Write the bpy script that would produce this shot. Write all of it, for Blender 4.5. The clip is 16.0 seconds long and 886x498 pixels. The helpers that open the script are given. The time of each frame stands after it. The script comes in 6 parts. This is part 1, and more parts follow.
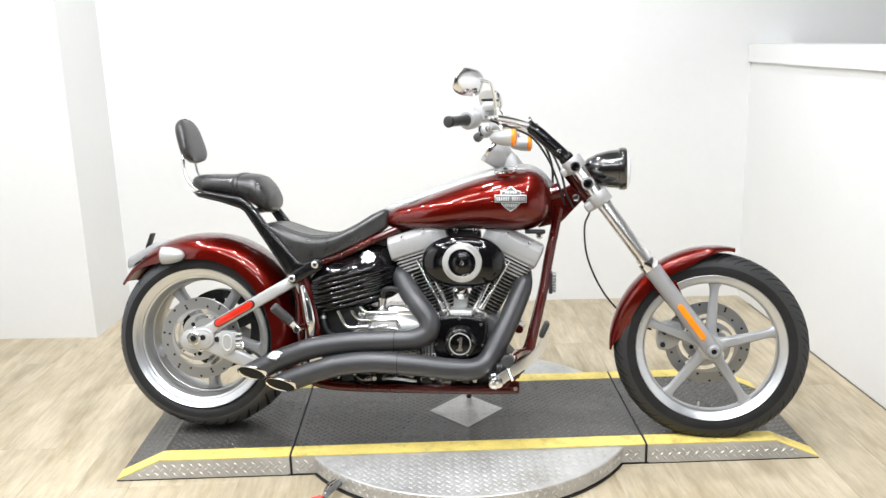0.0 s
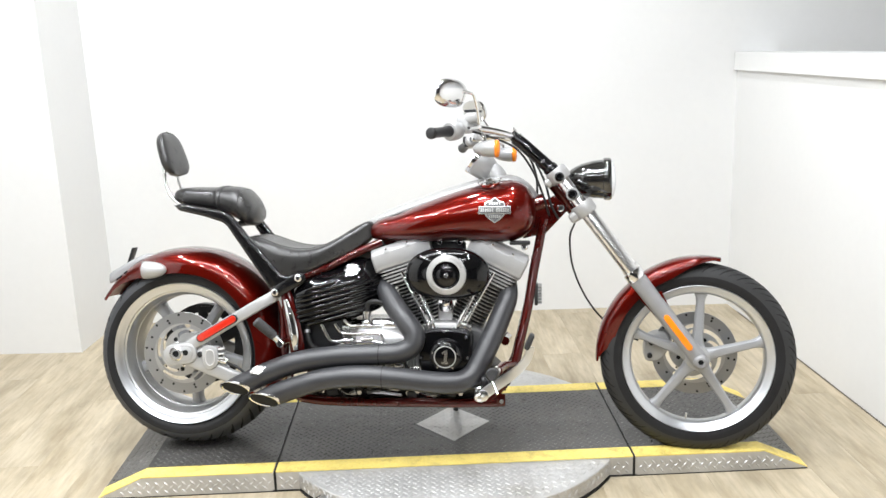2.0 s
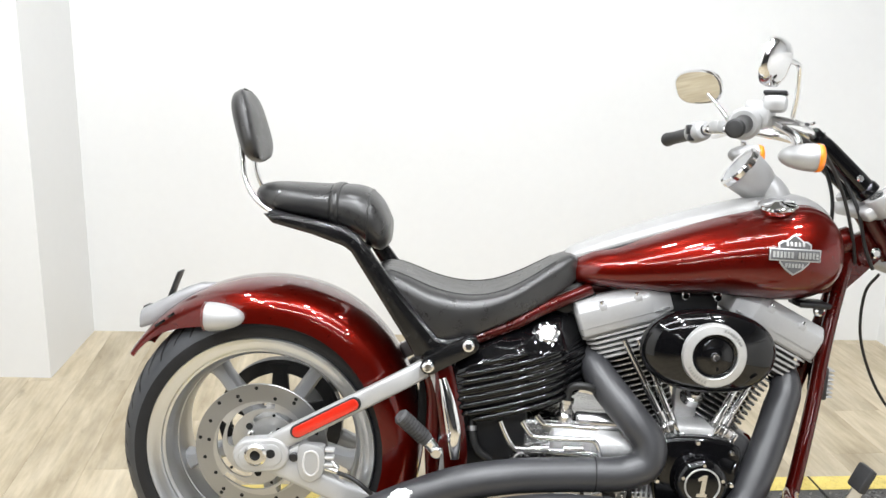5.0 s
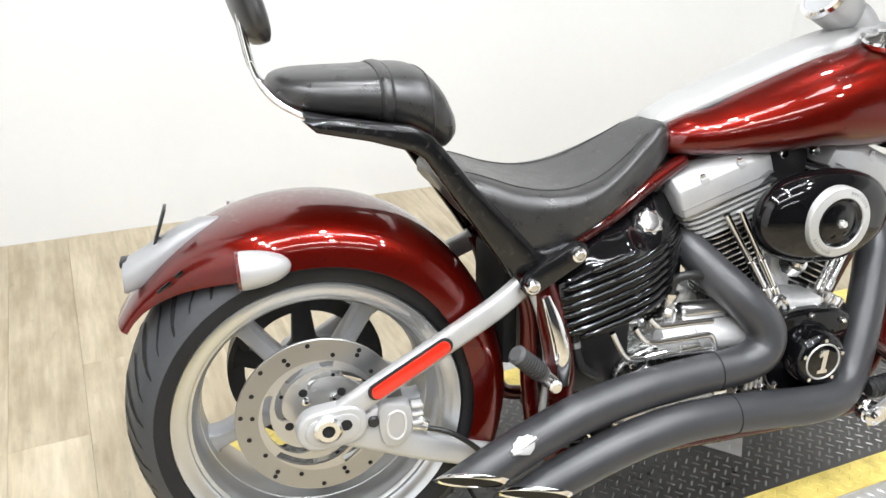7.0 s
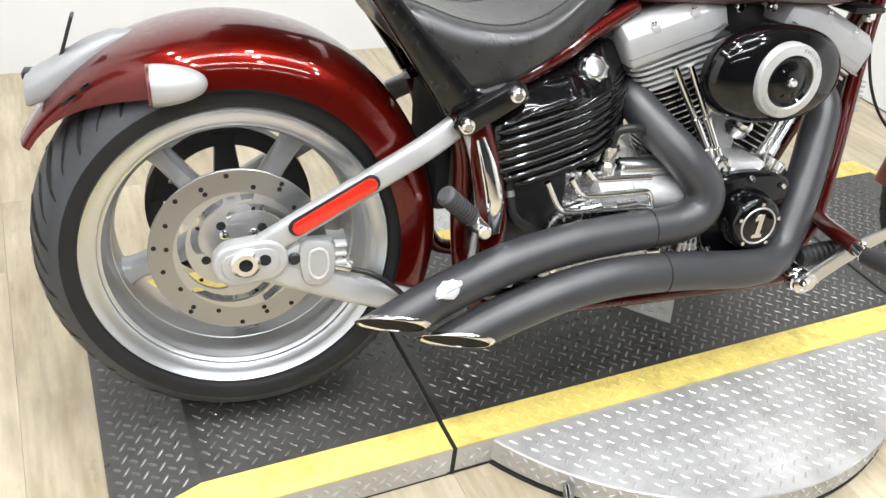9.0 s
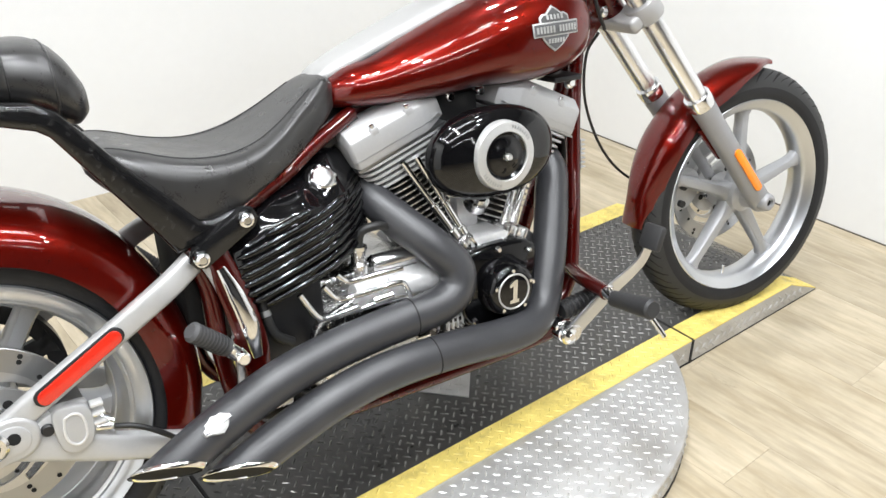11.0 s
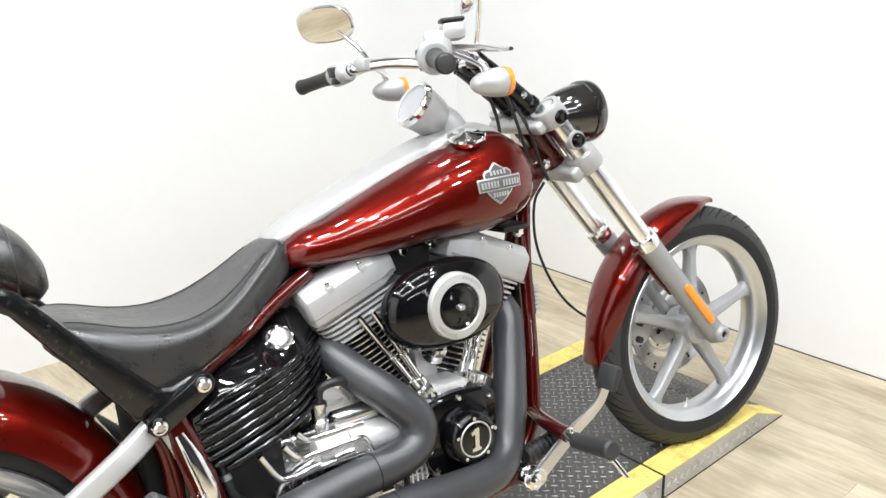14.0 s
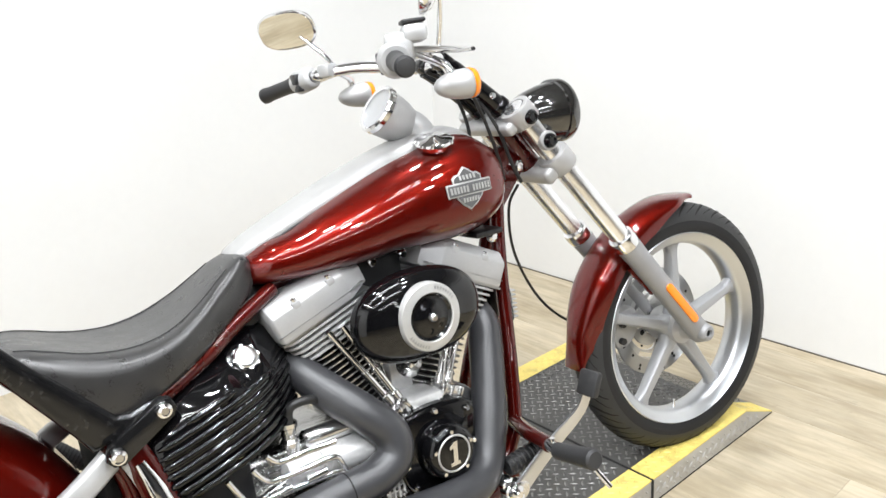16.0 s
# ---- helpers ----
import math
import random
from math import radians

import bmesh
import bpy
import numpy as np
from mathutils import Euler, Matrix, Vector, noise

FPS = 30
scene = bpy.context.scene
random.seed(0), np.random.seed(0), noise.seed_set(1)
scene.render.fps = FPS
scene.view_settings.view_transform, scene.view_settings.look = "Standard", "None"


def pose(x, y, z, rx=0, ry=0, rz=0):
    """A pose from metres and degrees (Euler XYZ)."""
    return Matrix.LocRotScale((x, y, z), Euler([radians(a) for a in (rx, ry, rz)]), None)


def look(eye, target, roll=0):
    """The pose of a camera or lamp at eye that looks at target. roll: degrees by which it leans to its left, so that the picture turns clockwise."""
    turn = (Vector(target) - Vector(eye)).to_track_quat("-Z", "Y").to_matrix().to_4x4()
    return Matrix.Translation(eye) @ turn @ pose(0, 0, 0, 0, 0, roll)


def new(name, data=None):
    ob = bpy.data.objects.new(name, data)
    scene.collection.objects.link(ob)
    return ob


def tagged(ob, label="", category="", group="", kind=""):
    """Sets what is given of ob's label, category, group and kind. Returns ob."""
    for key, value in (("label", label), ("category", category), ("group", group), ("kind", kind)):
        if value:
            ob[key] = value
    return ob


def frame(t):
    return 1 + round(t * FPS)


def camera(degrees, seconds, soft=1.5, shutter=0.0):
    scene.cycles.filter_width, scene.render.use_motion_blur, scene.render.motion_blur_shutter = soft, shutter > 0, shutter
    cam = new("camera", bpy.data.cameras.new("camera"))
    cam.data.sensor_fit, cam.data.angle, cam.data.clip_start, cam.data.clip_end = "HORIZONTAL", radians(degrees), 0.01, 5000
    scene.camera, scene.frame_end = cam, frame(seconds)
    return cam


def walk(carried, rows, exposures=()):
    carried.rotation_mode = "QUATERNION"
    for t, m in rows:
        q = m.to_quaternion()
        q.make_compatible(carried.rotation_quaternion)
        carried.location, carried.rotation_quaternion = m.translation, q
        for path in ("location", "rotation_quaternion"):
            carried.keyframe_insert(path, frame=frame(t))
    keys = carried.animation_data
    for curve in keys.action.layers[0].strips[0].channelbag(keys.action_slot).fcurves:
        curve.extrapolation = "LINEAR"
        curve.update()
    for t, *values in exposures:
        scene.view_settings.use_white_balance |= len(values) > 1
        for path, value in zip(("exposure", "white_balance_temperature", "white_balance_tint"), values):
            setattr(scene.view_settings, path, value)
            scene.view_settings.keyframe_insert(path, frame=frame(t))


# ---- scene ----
cam = camera(54.5, 16.0)
PATH = [
    (0, (0.798, 0.244, 1.444), (0.854, 2.185, 0.965), -1.6),
    (0.5, (0.8, 0.236, 1.443), (0.855, 2.181, 0.98), -1.8),
    (1, (0.804, 0.231, 1.446), (0.875, 2.177, 0.991), -1.9),
    (1.5, (0.804, 0.235, 1.443), (0.887, 2.18, 0.984), -1.8),
    (2, (0.832, 0.268, 1.449), (0.903, 2.213, 0.989), -2.0),
    (2.5, (0.902, 0.337, 1.457), (0.788, 2.282, 1.004), 0.1),
    (3, (0.822, 0.454, 1.426), (0.575, 2.362, 0.88), 1.9),
    (3.5, (0.635, 0.657, 1.439), (0.52, 2.567, 0.857), -2.0),
    (4, (0.506, 0.957, 1.415), (0.328, 2.865, 0.84), -0.2),
    (4.5, (0.358, 1.239, 1.403), (0.326, 3.147, 0.805), 0.4),
    (4.7, (0.286, 1.327, 1.395), (0.368, 3.246, 0.838), 1.5),
    (6.8, (-0.281, 2.019, 1.423), (0.43, 3.648, 0.506), 1.0),
    (7, (-0.286, 2.027, 1.398), (0.439, 3.626, 0.441), 1.5),
    (7.5, (-0.28, 2.037, 1.338), (0.409, 3.548, 0.222), 4.3),
    (8, (-0.282, 2.035, 1.303), (0.362, 3.497, 0.099), 6.8),
    (8.5, (-0.254, 2.03, 1.302), (0.464, 3.465, 0.109), 7.2),
    (9, (-0.236, 2.016, 1.293), (0.538, 3.446, 0.128), 6.7),
    (9.5, (-0.209, 2.006, 1.303), (0.554, 3.422, 0.115), 4.6),
    (10, (-0.169, 1.984, 1.32), (0.696, 3.396, 0.197), 2.0),
    (10.2, (-0.14, 1.971, 1.331), (0.792, 3.361, 0.237), 1.3),
    (12.3, (-0.084, 1.885, 1.361), (1.144, 3.259, 0.582), -1.0),
    (12.5, (-0.082, 1.881, 1.372), (1.146, 3.268, 0.618), -1.8),
    (13, (-0.08, 1.877, 1.388), (1.15, 3.29, 0.687), -2.5),
    (13.5, (-0.086, 1.876, 1.391), (1.143, 3.296, 0.704), -2.1),
    (14, (-0.083, 1.875, 1.389), (1.154, 3.288, 0.702), -1.8),
    (14.5, (-0.078, 1.87, 1.395), (1.189, 3.268, 0.733), -1.7),
    (15, (-0.08, 1.869, 1.396), (1.186, 3.275, 0.749), -1.9),
    (15.5, (-0.068, 1.871, 1.403), (1.197, 3.28, 0.761), -2.5),
    (16, (-0.015, 1.889, 1.38), (1.238, 3.29, 0.696), -3.7),
]
walk(cam, [(t, look(eye, target, roll)) for t, eye, target, roll in PATH],
     ((0, 0.0), (2, 0.0), (3, -0.05), (4.5, -0.05), (7, 0.08), (9, 0.06), (10, 0.0), (12.5, 0.0), (13.5, 0.03), (14.5, 0.07), (16, 0.05)))

# ---------------------------------------------------------------- light
world = bpy.data.worlds.new("world")
scene.world = world
world.use_nodes = True
world.node_tree.nodes["Background"].inputs[0].default_value = (0.9, 0.95, 1.0, 1)
world.node_tree.nodes["Background"].inputs[1].default_value = 0.03
scene.view_settings.exposure = 0.0


def ceiling_lamp(name, x, y, sx, sy, watts, z=3.05, shape="RECTANGLE"):
    lamp = bpy.data.lights.new(name, "AREA")
    lamp.shape, lamp.size, lamp.size_y, lamp.energy = shape, sx, sy, watts
    lamp.color = (0.943, 0.970, 1.0)
    ob = new(name, lamp)
    ob.matrix_world = pose(x, y, z)
    return ob


for ly in (-2.2, 0.4, 2.3):
    for dy in (-0.11, 0.11):
        ceiling_lamp("tube_light", 0.3, ly + dy, 2.4, 0.05, 23)
for lx in (-0.8, 0.45, 1.7):
    for ly in (1.0, 1.9, 2.8, 3.7):
        ceiling_lamp("spot_light", lx, ly, 0.14, 0.14, 15.7, shape="DISK")

# ---------------------------------------------------------------- materials


def material(name, colour, rough=0.5, metal=0.0, coat=0.0, grain=0.0, scale=40.0, bump=0.0, spread=0.0, rough_spread=0.08, vary=0.0,
             coat_rough=0.03, spec=0.5, scuff=None):
    m = bpy.data.materials.new(name)
    m.use_nodes = True
    nt = m.node_tree
    b = nt.nodes["Principled BSDF"]
    b.inputs["Base Color"].default_value = (*colour, 1)
    b.inputs["Roughness"].default_value = rough
    b.inputs["Metallic"].default_value = metal
    b.inputs["Coat Weight"].default_value = coat
    b.inputs["Coat Roughness"].default_value = coat_rough
    b.inputs["Specular IOR Level"].default_value = spec
    tc = nt.nodes.new("ShaderNodeTexCoord")
    fine = nt.nodes.new("ShaderNodeTexNoise")
    fine.inputs["Scale"].default_value, fine.inputs["Detail"].default_value = scale, 6
    big = nt.nodes.new("ShaderNodeTexNoise")
    big.inputs["Scale"].default_value, big.inputs["Detail"].default_value = scale / 12, 4
    nt.links.new(tc.outputs["Object"], fine.inputs["Vector"])
    nt.links.new(tc.outputs["Object"], big.inputs["Vector"])
    mix = nt.nodes.new("ShaderNodeMath")
    mix.operation = "MULTIPLY_ADD"
    nt.links.new(big.outputs["Fac"], mix.inputs[0])
    mix.inputs[1].default_value = 0.6
    half = nt.nodes.new("ShaderNodeMath")
    half.operation = "MULTIPLY"
    nt.links.new(fine.outputs["Fac"], half.inputs[0])
    half.inputs[1].default_value = 0.4
    nt.links.new(half.outputs[0], mix.inputs[2])
    if grain or vary:
        hsv = nt.nodes.new("ShaderNodeHueSaturation")
        hsv.inputs["Color"].default_value = (*colour, 1)
        mr = nt.nodes.new("ShaderNodeMapRange")
        mr.inputs[1].default_value, mr.inputs[2].default_value = 0.3, 0.7
        mr.inputs[3].default_value, mr.inputs[4].default_value = 1 - grain, 1 + grain
        nt.links.new(mix.outputs[0], mr.inputs[0])
        last = mr
        if vary:
            info = nt.nodes.new("ShaderNodeObjectInfo")
            m2 = nt.nodes.new("ShaderNodeMapRange")
            m2.inputs[3].default_value, m2.inputs[4].default_value = 1 - vary, 1 + vary
            nt.links.new(info.outputs["Random"], m2.inputs[0])
            mul = nt.nodes.new("ShaderNodeMath")
            mul.operation = "MULTIPLY"
            nt.links.new(mr.outputs[0], mul.inputs[0])
            nt.links.new(m2.outputs[0], mul.inputs[1])
            last = mul
        nt.links.new(last.outputs[0], hsv.inputs["Value"])
        nt.links.new(hsv.outputs[0], b.inputs["Base Color"])
    rr = nt.nodes.new("ShaderNodeMapRange")
    rr.inputs[1].default_value, rr.inputs[2].default_value = 0.3, 0.7
    rr.inputs[3].default_value, rr.inputs[4].default_value = max(rough - rough_spread, 0.01), min(rough + rough_spread, 1)
    nt.links.new(mix.outputs[0], rr.inputs[0])
    nt.links.new(rr.outputs[0], b.inputs["Roughness"])
    if bump:
        bp = nt.nodes.new("ShaderNodeBump")
        bp.inputs["Strength"].default_value, bp.inputs["Distance"].default_value = min(1, bump), 0.002
        nt.links.new(fine.outputs["Fac"], bp.inputs["Height"])
        nt.links.new(bp.outputs[0], b.inputs["Normal"])
    if scuff:                                   # worn or dusty patches: colour, scale, amount
        patch = nt.nodes.new("ShaderNodeTexNoise")
        patch.inputs["Scale"].default_value, patch.inputs["Detail"].default_value, patch.inputs["Roughness"].default_value = scuff[1], 9, 0.68
        nt.links.new(tc.outputs["Object"], patch.inputs["Vector"])
        edge = nt.nodes.new("ShaderNodeMapRange")
        edge.inputs[1].default_value, edge.inputs[2].default_value = 0.52, 0.68
        edge.inputs[3].default_value, edge.inputs[4].default_value = 0.0, scuff[2]
        nt.links.new(patch.outputs["Fac"], edge.inputs[0])
        blend = nt.nodes.new("ShaderNodeMixRGB")
        blend.inputs["Color1"].default_value = (*colour, 1)
        blend.inputs["Color2"].default_value = (*scuff[0], 1)
        nt.links.new(edge.outputs[0], blend.inputs["Fac"])
        if grain or vary:
            nt.links.new(hsv.outputs[0], blend.inputs["Color1"])
        nt.links.new(blend.outputs[0], b.inputs["Base Color"])
    return m


RED = material("red_candy_paint", (0.118, 0.0046, 0.0022), 0.30, 0.70, 1.0, 0.03, 900, rough_spread=0.04, spec=0.0, coat_rough=0.012)
RED_DARK = material("red_frame_paint", (0.060, 0.0030, 0.002), 0.30, 0.5, 1.0, 0.08, 60, spec=0.0)
CONSOLE = material("silver_console_paint", (0.37, 0.367, 0.363), 0.42, 0.3, 0.3, 0.04, 300)
LIP = material("satin_rim_lip", (0.64, 0.655, 0.68), 0.34, 1.0, 0.0, 0.02, 80, rough_spread=0.012)
FORK_CHROME = material("chrome_fork_tube", (0.86, 0.86, 0.87), 0.26, 1.0, 0.0, 0.0, 50, rough_spread=0.02)
FORK_GREY = material("grey_fork_paint", (0.30, 0.30, 0.305), 0.45, 0.25, 0.0, 0.05, 300)
ENGINE_SILVER = material("silver_engine_paint", (0.41, 0.41, 0.412), 0.45, 0.3, 0.0, 0.06, 200, 0.1)
DARK_RUBBER = material("dark_grey_rubber", (0.024, 0.024, 0.025), 0.55, 0.0, 0.0, 0.2, 160, 0.2)
SWING = material("grey_swingarm_paint", (0.455, 0.455, 0.455), 0.42, 0.35, 0.2, 0.05, 300)
SPOKE = material("grey_spoke_paint", (0.37, 0.375, 0.385), 0.42, 0.35, 0.3, 0.05, 300)
SILVER = material("silver_satin_paint", (0.43, 0.43, 0.43), 0.42, 0.35, 0.3, 0.04, 300)
ALU = material("cast_aluminium", (0.72, 0.72, 0.72), 0.36, 0.5, 0.0, 0.14, 120, 0.2)
MACHINED = material("machined_rim_aluminium", (0.66, 0.665, 0.675), 0.38, 1.0, 0.0, 0.02, 140, rough_spread=0.015)
# case colour darkened to hold the shadow between pipe and cam cover
CRANKCASE = material("dark_shaded_case", (0.09, 0.09, 0.092), 0.38, 0.4, 0.0, 0.15, 120, 0.2)
GEARCASE = material("dull_cast_aluminium", (0.39, 0.39, 0.385), 0.26, 1.0, 0.0, 0.14, 90, 0.22, scuff=((0.30, 0.29, 0.28), 22, 0.6))
FIN_EDGE = material("machined_fin_edge", (0.78, 0.78, 0.77), 0.28, 0.9, 0.0, 0.08, 200)
BARREL = material("black_barrel_paint", (0.020, 0.020, 0.021), 0.42, 0.1, 0.0, 0.2, 120)
POLISHED = material("polished_aluminium", (0.80, 0.80, 0.80), 0.2, 1.0, 0.0, 0.02, 80, rough_spread=0.03)
BRUSHED = material("brushed_trim", (0.53, 0.53, 0.52), 0.42, 0.55, 0.0, 0.08, 200)
CARRIER = material("brushed_carrier_steel", (0.56, 0.56, 0.555), 0.36, 0.9, 0.0, 0.06, 200)
STEEL = material("brushed_disc_steel", (0.41, 0.414, 0.42), 0.36, 1.0, 0.0, 0.03, 60)
CHROME = material("chrome", (0.82, 0.82, 0.83), 0.07, 1.0, 0.0, 0.0, 50, rough_spread=0.03)
WORN_GLOSS = material("worn_gloss_black", (0.006, 0.006, 0.0065), 0.13, 0.0, 0.0, 0.2, 50, rough_spread=0.08, scuff=((0.10, 0.097, 0.093), 90, 0.16))
GLOSS = material("gloss_black", (0.003, 0.003, 0.0035), 0.06, 0.0, 0.0, 0.1, 60, rough_spread=0.03)
LAMP_BLACK = material("gloss_black_lamp_paint", (0.012, 0.0115, 0.011), 0.10, 0.0, 1.0, 0.1, 60, rough_spread=0.03, spec=0.9)
SATIN = material("satin_black", (0.010, 0.010, 0.011), 0.42, 0.0, 0.0, 0.2, 90)
CERAMIC = material("matt_black_ceramic", (0.036, 0.0365, 0.040), 0.36, 0.05, 0.0, 0.12, 260, 0.02, spec=0.6, rough_spread=0.03)
RUBBER = material("tyre_rubber", (0.015, 0.015, 0.016), 0.5, 0.0, 0.0, 0.25, 140, 0.1, spec=0.25)
# rear tread lighter than the front one: grazing sheen put into the colour
TREAD_RUBBER = material("sheen_tread_rubber", (0.046, 0.048, 0.053), 0.52, 0.0, 0.0, 0.22, 120, 0.2)
FRONT_TREAD = material("front_tread_rubber", (0.019, 0.0192, 0.020), 0.55, 0.0, 0.0, 0.25, 120, 0.2)
# near-black that stands for the shade inside grooves, holes and gaps
GROOVE = material("recess_shade", (0.006, 0.006, 0.006), 0.9)
LEATHER = material("black_leather", (0.022, 0.0214, 0.0212), 0.31, 0.0, 0.0, 0.20, 420, 0.05, spec=0.65)
SEAM = material("seat_seam", (0.012, 0.012, 0.012), 0.6)
AMBER = material("amber_lens", (0.95, 0.25, 0.01), 0.2, 0.0, 0.6, 0.1, 300)
REDLENS = material("red_reflector", (0.60, 0.024, 0.010), 0.2, 0.0, 0.6, 0.15, 300)
MIRROR = material("mirror_glass", (0.86, 0.86, 0.84), 0.02, 1.0, rough_spread=0.01)
CLEAR = material("headlight_lens", (0.85, 0.87, 0.9), 0.05, 0.2, 1.0)
YELLOW = material("yellow_safety_paint", (0.78, 0.62, 0.17), 0.48, 0.0, 0.0, 0.14, 120, 0.2, scuff=((0.36, 0.27, 0.08), 16, 0.55))
TREAD_BLACK = material("black_tread_paint", (0.060, 0.058, 0.055), 0.32, 0.1, 0.0, 0.35, 60, 0.2, scuff=((0.085, 0.078, 0.068), 7, 0.75))
# lugs coloured paler than their plate, which paints in their highlights
LUG_BLACK = material("highlit_black_tread", (0.145, 0.141, 0.135), 0.27, 0.3, 0.0, 0.5, 25, 0.0)
TREAD_ALU = material("aluminium_tread_plate", (0.52, 0.515, 0.505), 0.40, 0.5, 0.0, 0.22, 40, 0.1, scuff=((0.32, 0.30, 0.27), 5, 0.7))
WALL = material("white_wall_paint", (0.735, 0.737, 0.732), 0.6, 0.0, 0.0, 0.02, 30, 0.05)
# ceiling and rear walls stay out of view; their dark tones deepen the reflections
CEIL = material("ceiling_grey", (0.22, 0.22, 0.22), 0.8, 0.0, 0.0, 0.03, 20)
DARKWALL = material("unseen_wall_grey", (0.10, 0.10, 0.105), 0.7, 0.0, 0.0, 0.1, 20)
DARKWOOD = material("dark_stained_wood", (0.10, 0.085, 0.07), 0.5, 0.0, 0.0, 0.35, 25, 0.2)
RED_PLASTIC = material("red_plastic", (0.7, 0.05, 0.04), 0.35, 0.0, 0.2, 0.1, 60)
CABLE = material("black_cable", (0.012, 0.012, 0.012), 0.45)
BADGE_GREY = material("badge_grey", (0.13, 0.13, 0.132), 0.42, 0.3, 0.0, 0.1, 200)
EMBLEM = material("emblem_silver", (0.50, 0.50, 0.49), 0.34, 0.6, 0.0, 0.12, 300)
WELD = material("blackened_gap", (0.01, 0.01, 0.01), 0.8)


def floor_material():
    m = bpy.data.materials.new("oak_plank_vinyl")
    m.use_nodes = True
    nt = m.node_tree
    b = nt.nodes["Principled BSDF"]
    tc = nt.nodes.new("ShaderNodeTexCoord")
    info = nt.nodes.new("ShaderNodeObjectInfo")
    shift = nt.nodes.new("ShaderNodeVectorMath")
    shift.operation = "MULTIPLY_ADD"
    comb = nt.nodes.new("ShaderNodeCombineXYZ")
    for k in range(3):
        nt.links.new(info.outputs["Random"], comb.inputs[k])
    nt.links.new(comb.outputs[0], shift.inputs[0])
    shift.inputs[1].default_value = (37, 53, 11)
    nt.links.new(tc.outputs["Object"], shift.inputs[2])
    stretch = nt.nodes.new("ShaderNodeMapping")
    stretch.inputs["Scale"].default_value = (1, 0.09, 1)
    nt.links.new(shift.outputs[0], stretch.inputs[0])
    grain = nt.nodes.new("ShaderNodeTexNoise")
    grain.inputs["Scale"].default_value, grain.inputs["Detail"].default_value = 70, 8
    nt.links.new(stretch.outputs[0], grain.inputs["Vector"])
    blot_map = nt.nodes.new("ShaderNodeMapping")
    blot_map.inputs["Scale"].default_value = (1, 0.28, 1)
    nt.links.new(shift.outputs[0], blot_map.inputs[0])
    blot = nt.nodes.new("ShaderNodeTexNoise")
    blot.inputs["Scale"].default_value, blot.inputs["Detail"].default_value = 9, 8
    blot.inputs["Roughness"].default_value = 0.62
    nt.links.new(blot_map.outputs[0], blot.inputs["Vector"])
    ramp = nt.nodes.new("ShaderNodeValToRGB")
    ramp.color_ramp.elements[0].position, ramp.color_ramp.elements[1].position = 0.33, 0.67
    ramp.color_ramp.elements[0].color = (0.335, 0.273, 0.176, 1)
    ramp.color_ramp.elements[1].color = (0.540, 0.466, 0.342, 1)
    nt.links.new(blot.outputs["Fac"], ramp.inputs[0])
    mr = nt.nodes.new("ShaderNodeMapRange")
    mr.inputs[1].default_value, mr.inputs[2].default_value = 0.3, 0.7
    mr.inputs[3].default_value, mr.inputs[4].default_value = 0.84, 1.10
    nt.links.new(grain.outputs["Fac"], mr.inputs[0])
    m2 = nt.nodes.new("ShaderNodeMapRange")
    m2.inputs[3].default_value, m2.inputs[4].default_value = 0.90, 1.06
    nt.links.new(info.outputs["Random"], m2.inputs[0])
    mul = nt.nodes.new("ShaderNodeMath")
    mul.operation = "MULTIPLY"
    nt.links.new(mr.outputs[0], mul.inputs[0])
    nt.links.new(m2.outputs[0], mul.inputs[1])
    knot_map = nt.nodes.new("ShaderNodeMapping")
    knot_map.inputs["Scale"].default_value = (1, 0.45, 1)
    nt.links.new(shift.outputs[0], knot_map.inputs[0])
    knot = nt.nodes.new("ShaderNodeTexNoise")       # small dark knots and cracks
    knot.inputs["Scale"].default_value, knot.inputs["Detail"].default_value, knot.inputs["Roughness"].default_value = 26, 5, 0.7
    nt.links.new(knot_map.outputs[0], knot.inputs["Vector"])
    spot = nt.nodes.new("ShaderNodeMapRange")
    spot.inputs[1].default_value, spot.inputs[2].default_value = 0.62, 0.76
    spot.inputs[3].default_value, spot.inputs[4].default_value = 1.0, 0.72
    nt.links.new(knot.outputs["Fac"], spot.inputs[0])
    mul2 = nt.nodes.new("ShaderNodeMath")
    mul2.operation = "MULTIPLY"
    nt.links.new(mul.outputs[0], mul2.inputs[0])
    nt.links.new(spot.outputs[0], mul2.inputs[1])
    hsv = nt.nodes.new("ShaderNodeHueSaturation")
    nt.links.new(ramp.outputs[0], hsv.inputs["Color"])
    nt.links.new(mul2.outputs[0], hsv.inputs["Value"])
    nt.links.new(hsv.outputs[0], b.inputs["Base Color"])
    b.inputs["Roughness"].default_value = 0.42
    bp = nt.nodes.new("ShaderNodeBump")
    bp.inputs["Strength"].default_value, bp.inputs["Distance"].default_value = 0.25, 0.001
    nt.links.new(grain.outputs["Fac"], bp.inputs["Height"])
    nt.links.new(bp.outputs[0], b.inputs["Normal"])
    return m


OAK = floor_material()

# ---------------------------------------------------------------- mesh helpers


def mesh_object(name, bm, mat, smooth=38):
    me = bpy.data.meshes.new(name)
    bmesh.ops.recalc_face_normals(bm, faces=bm.faces)
    bm.to_mesh(me)
    bm.free()
    if mat:
        me.materials.append(mat)
    if smooth:
        me.shade_smooth()
        me.set_sharp_from_angle(angle=radians(smooth))
    return new(name, me)


def part(name, bm, mat, parent, label="", xf=None, smooth=38):
    if xf is not None:
        bm.transform(xf)
    ob = mesh_object(name, bm, mat, smooth)
    ob.parent = parent
    if label:
        tagged(ob, label)
    return ob


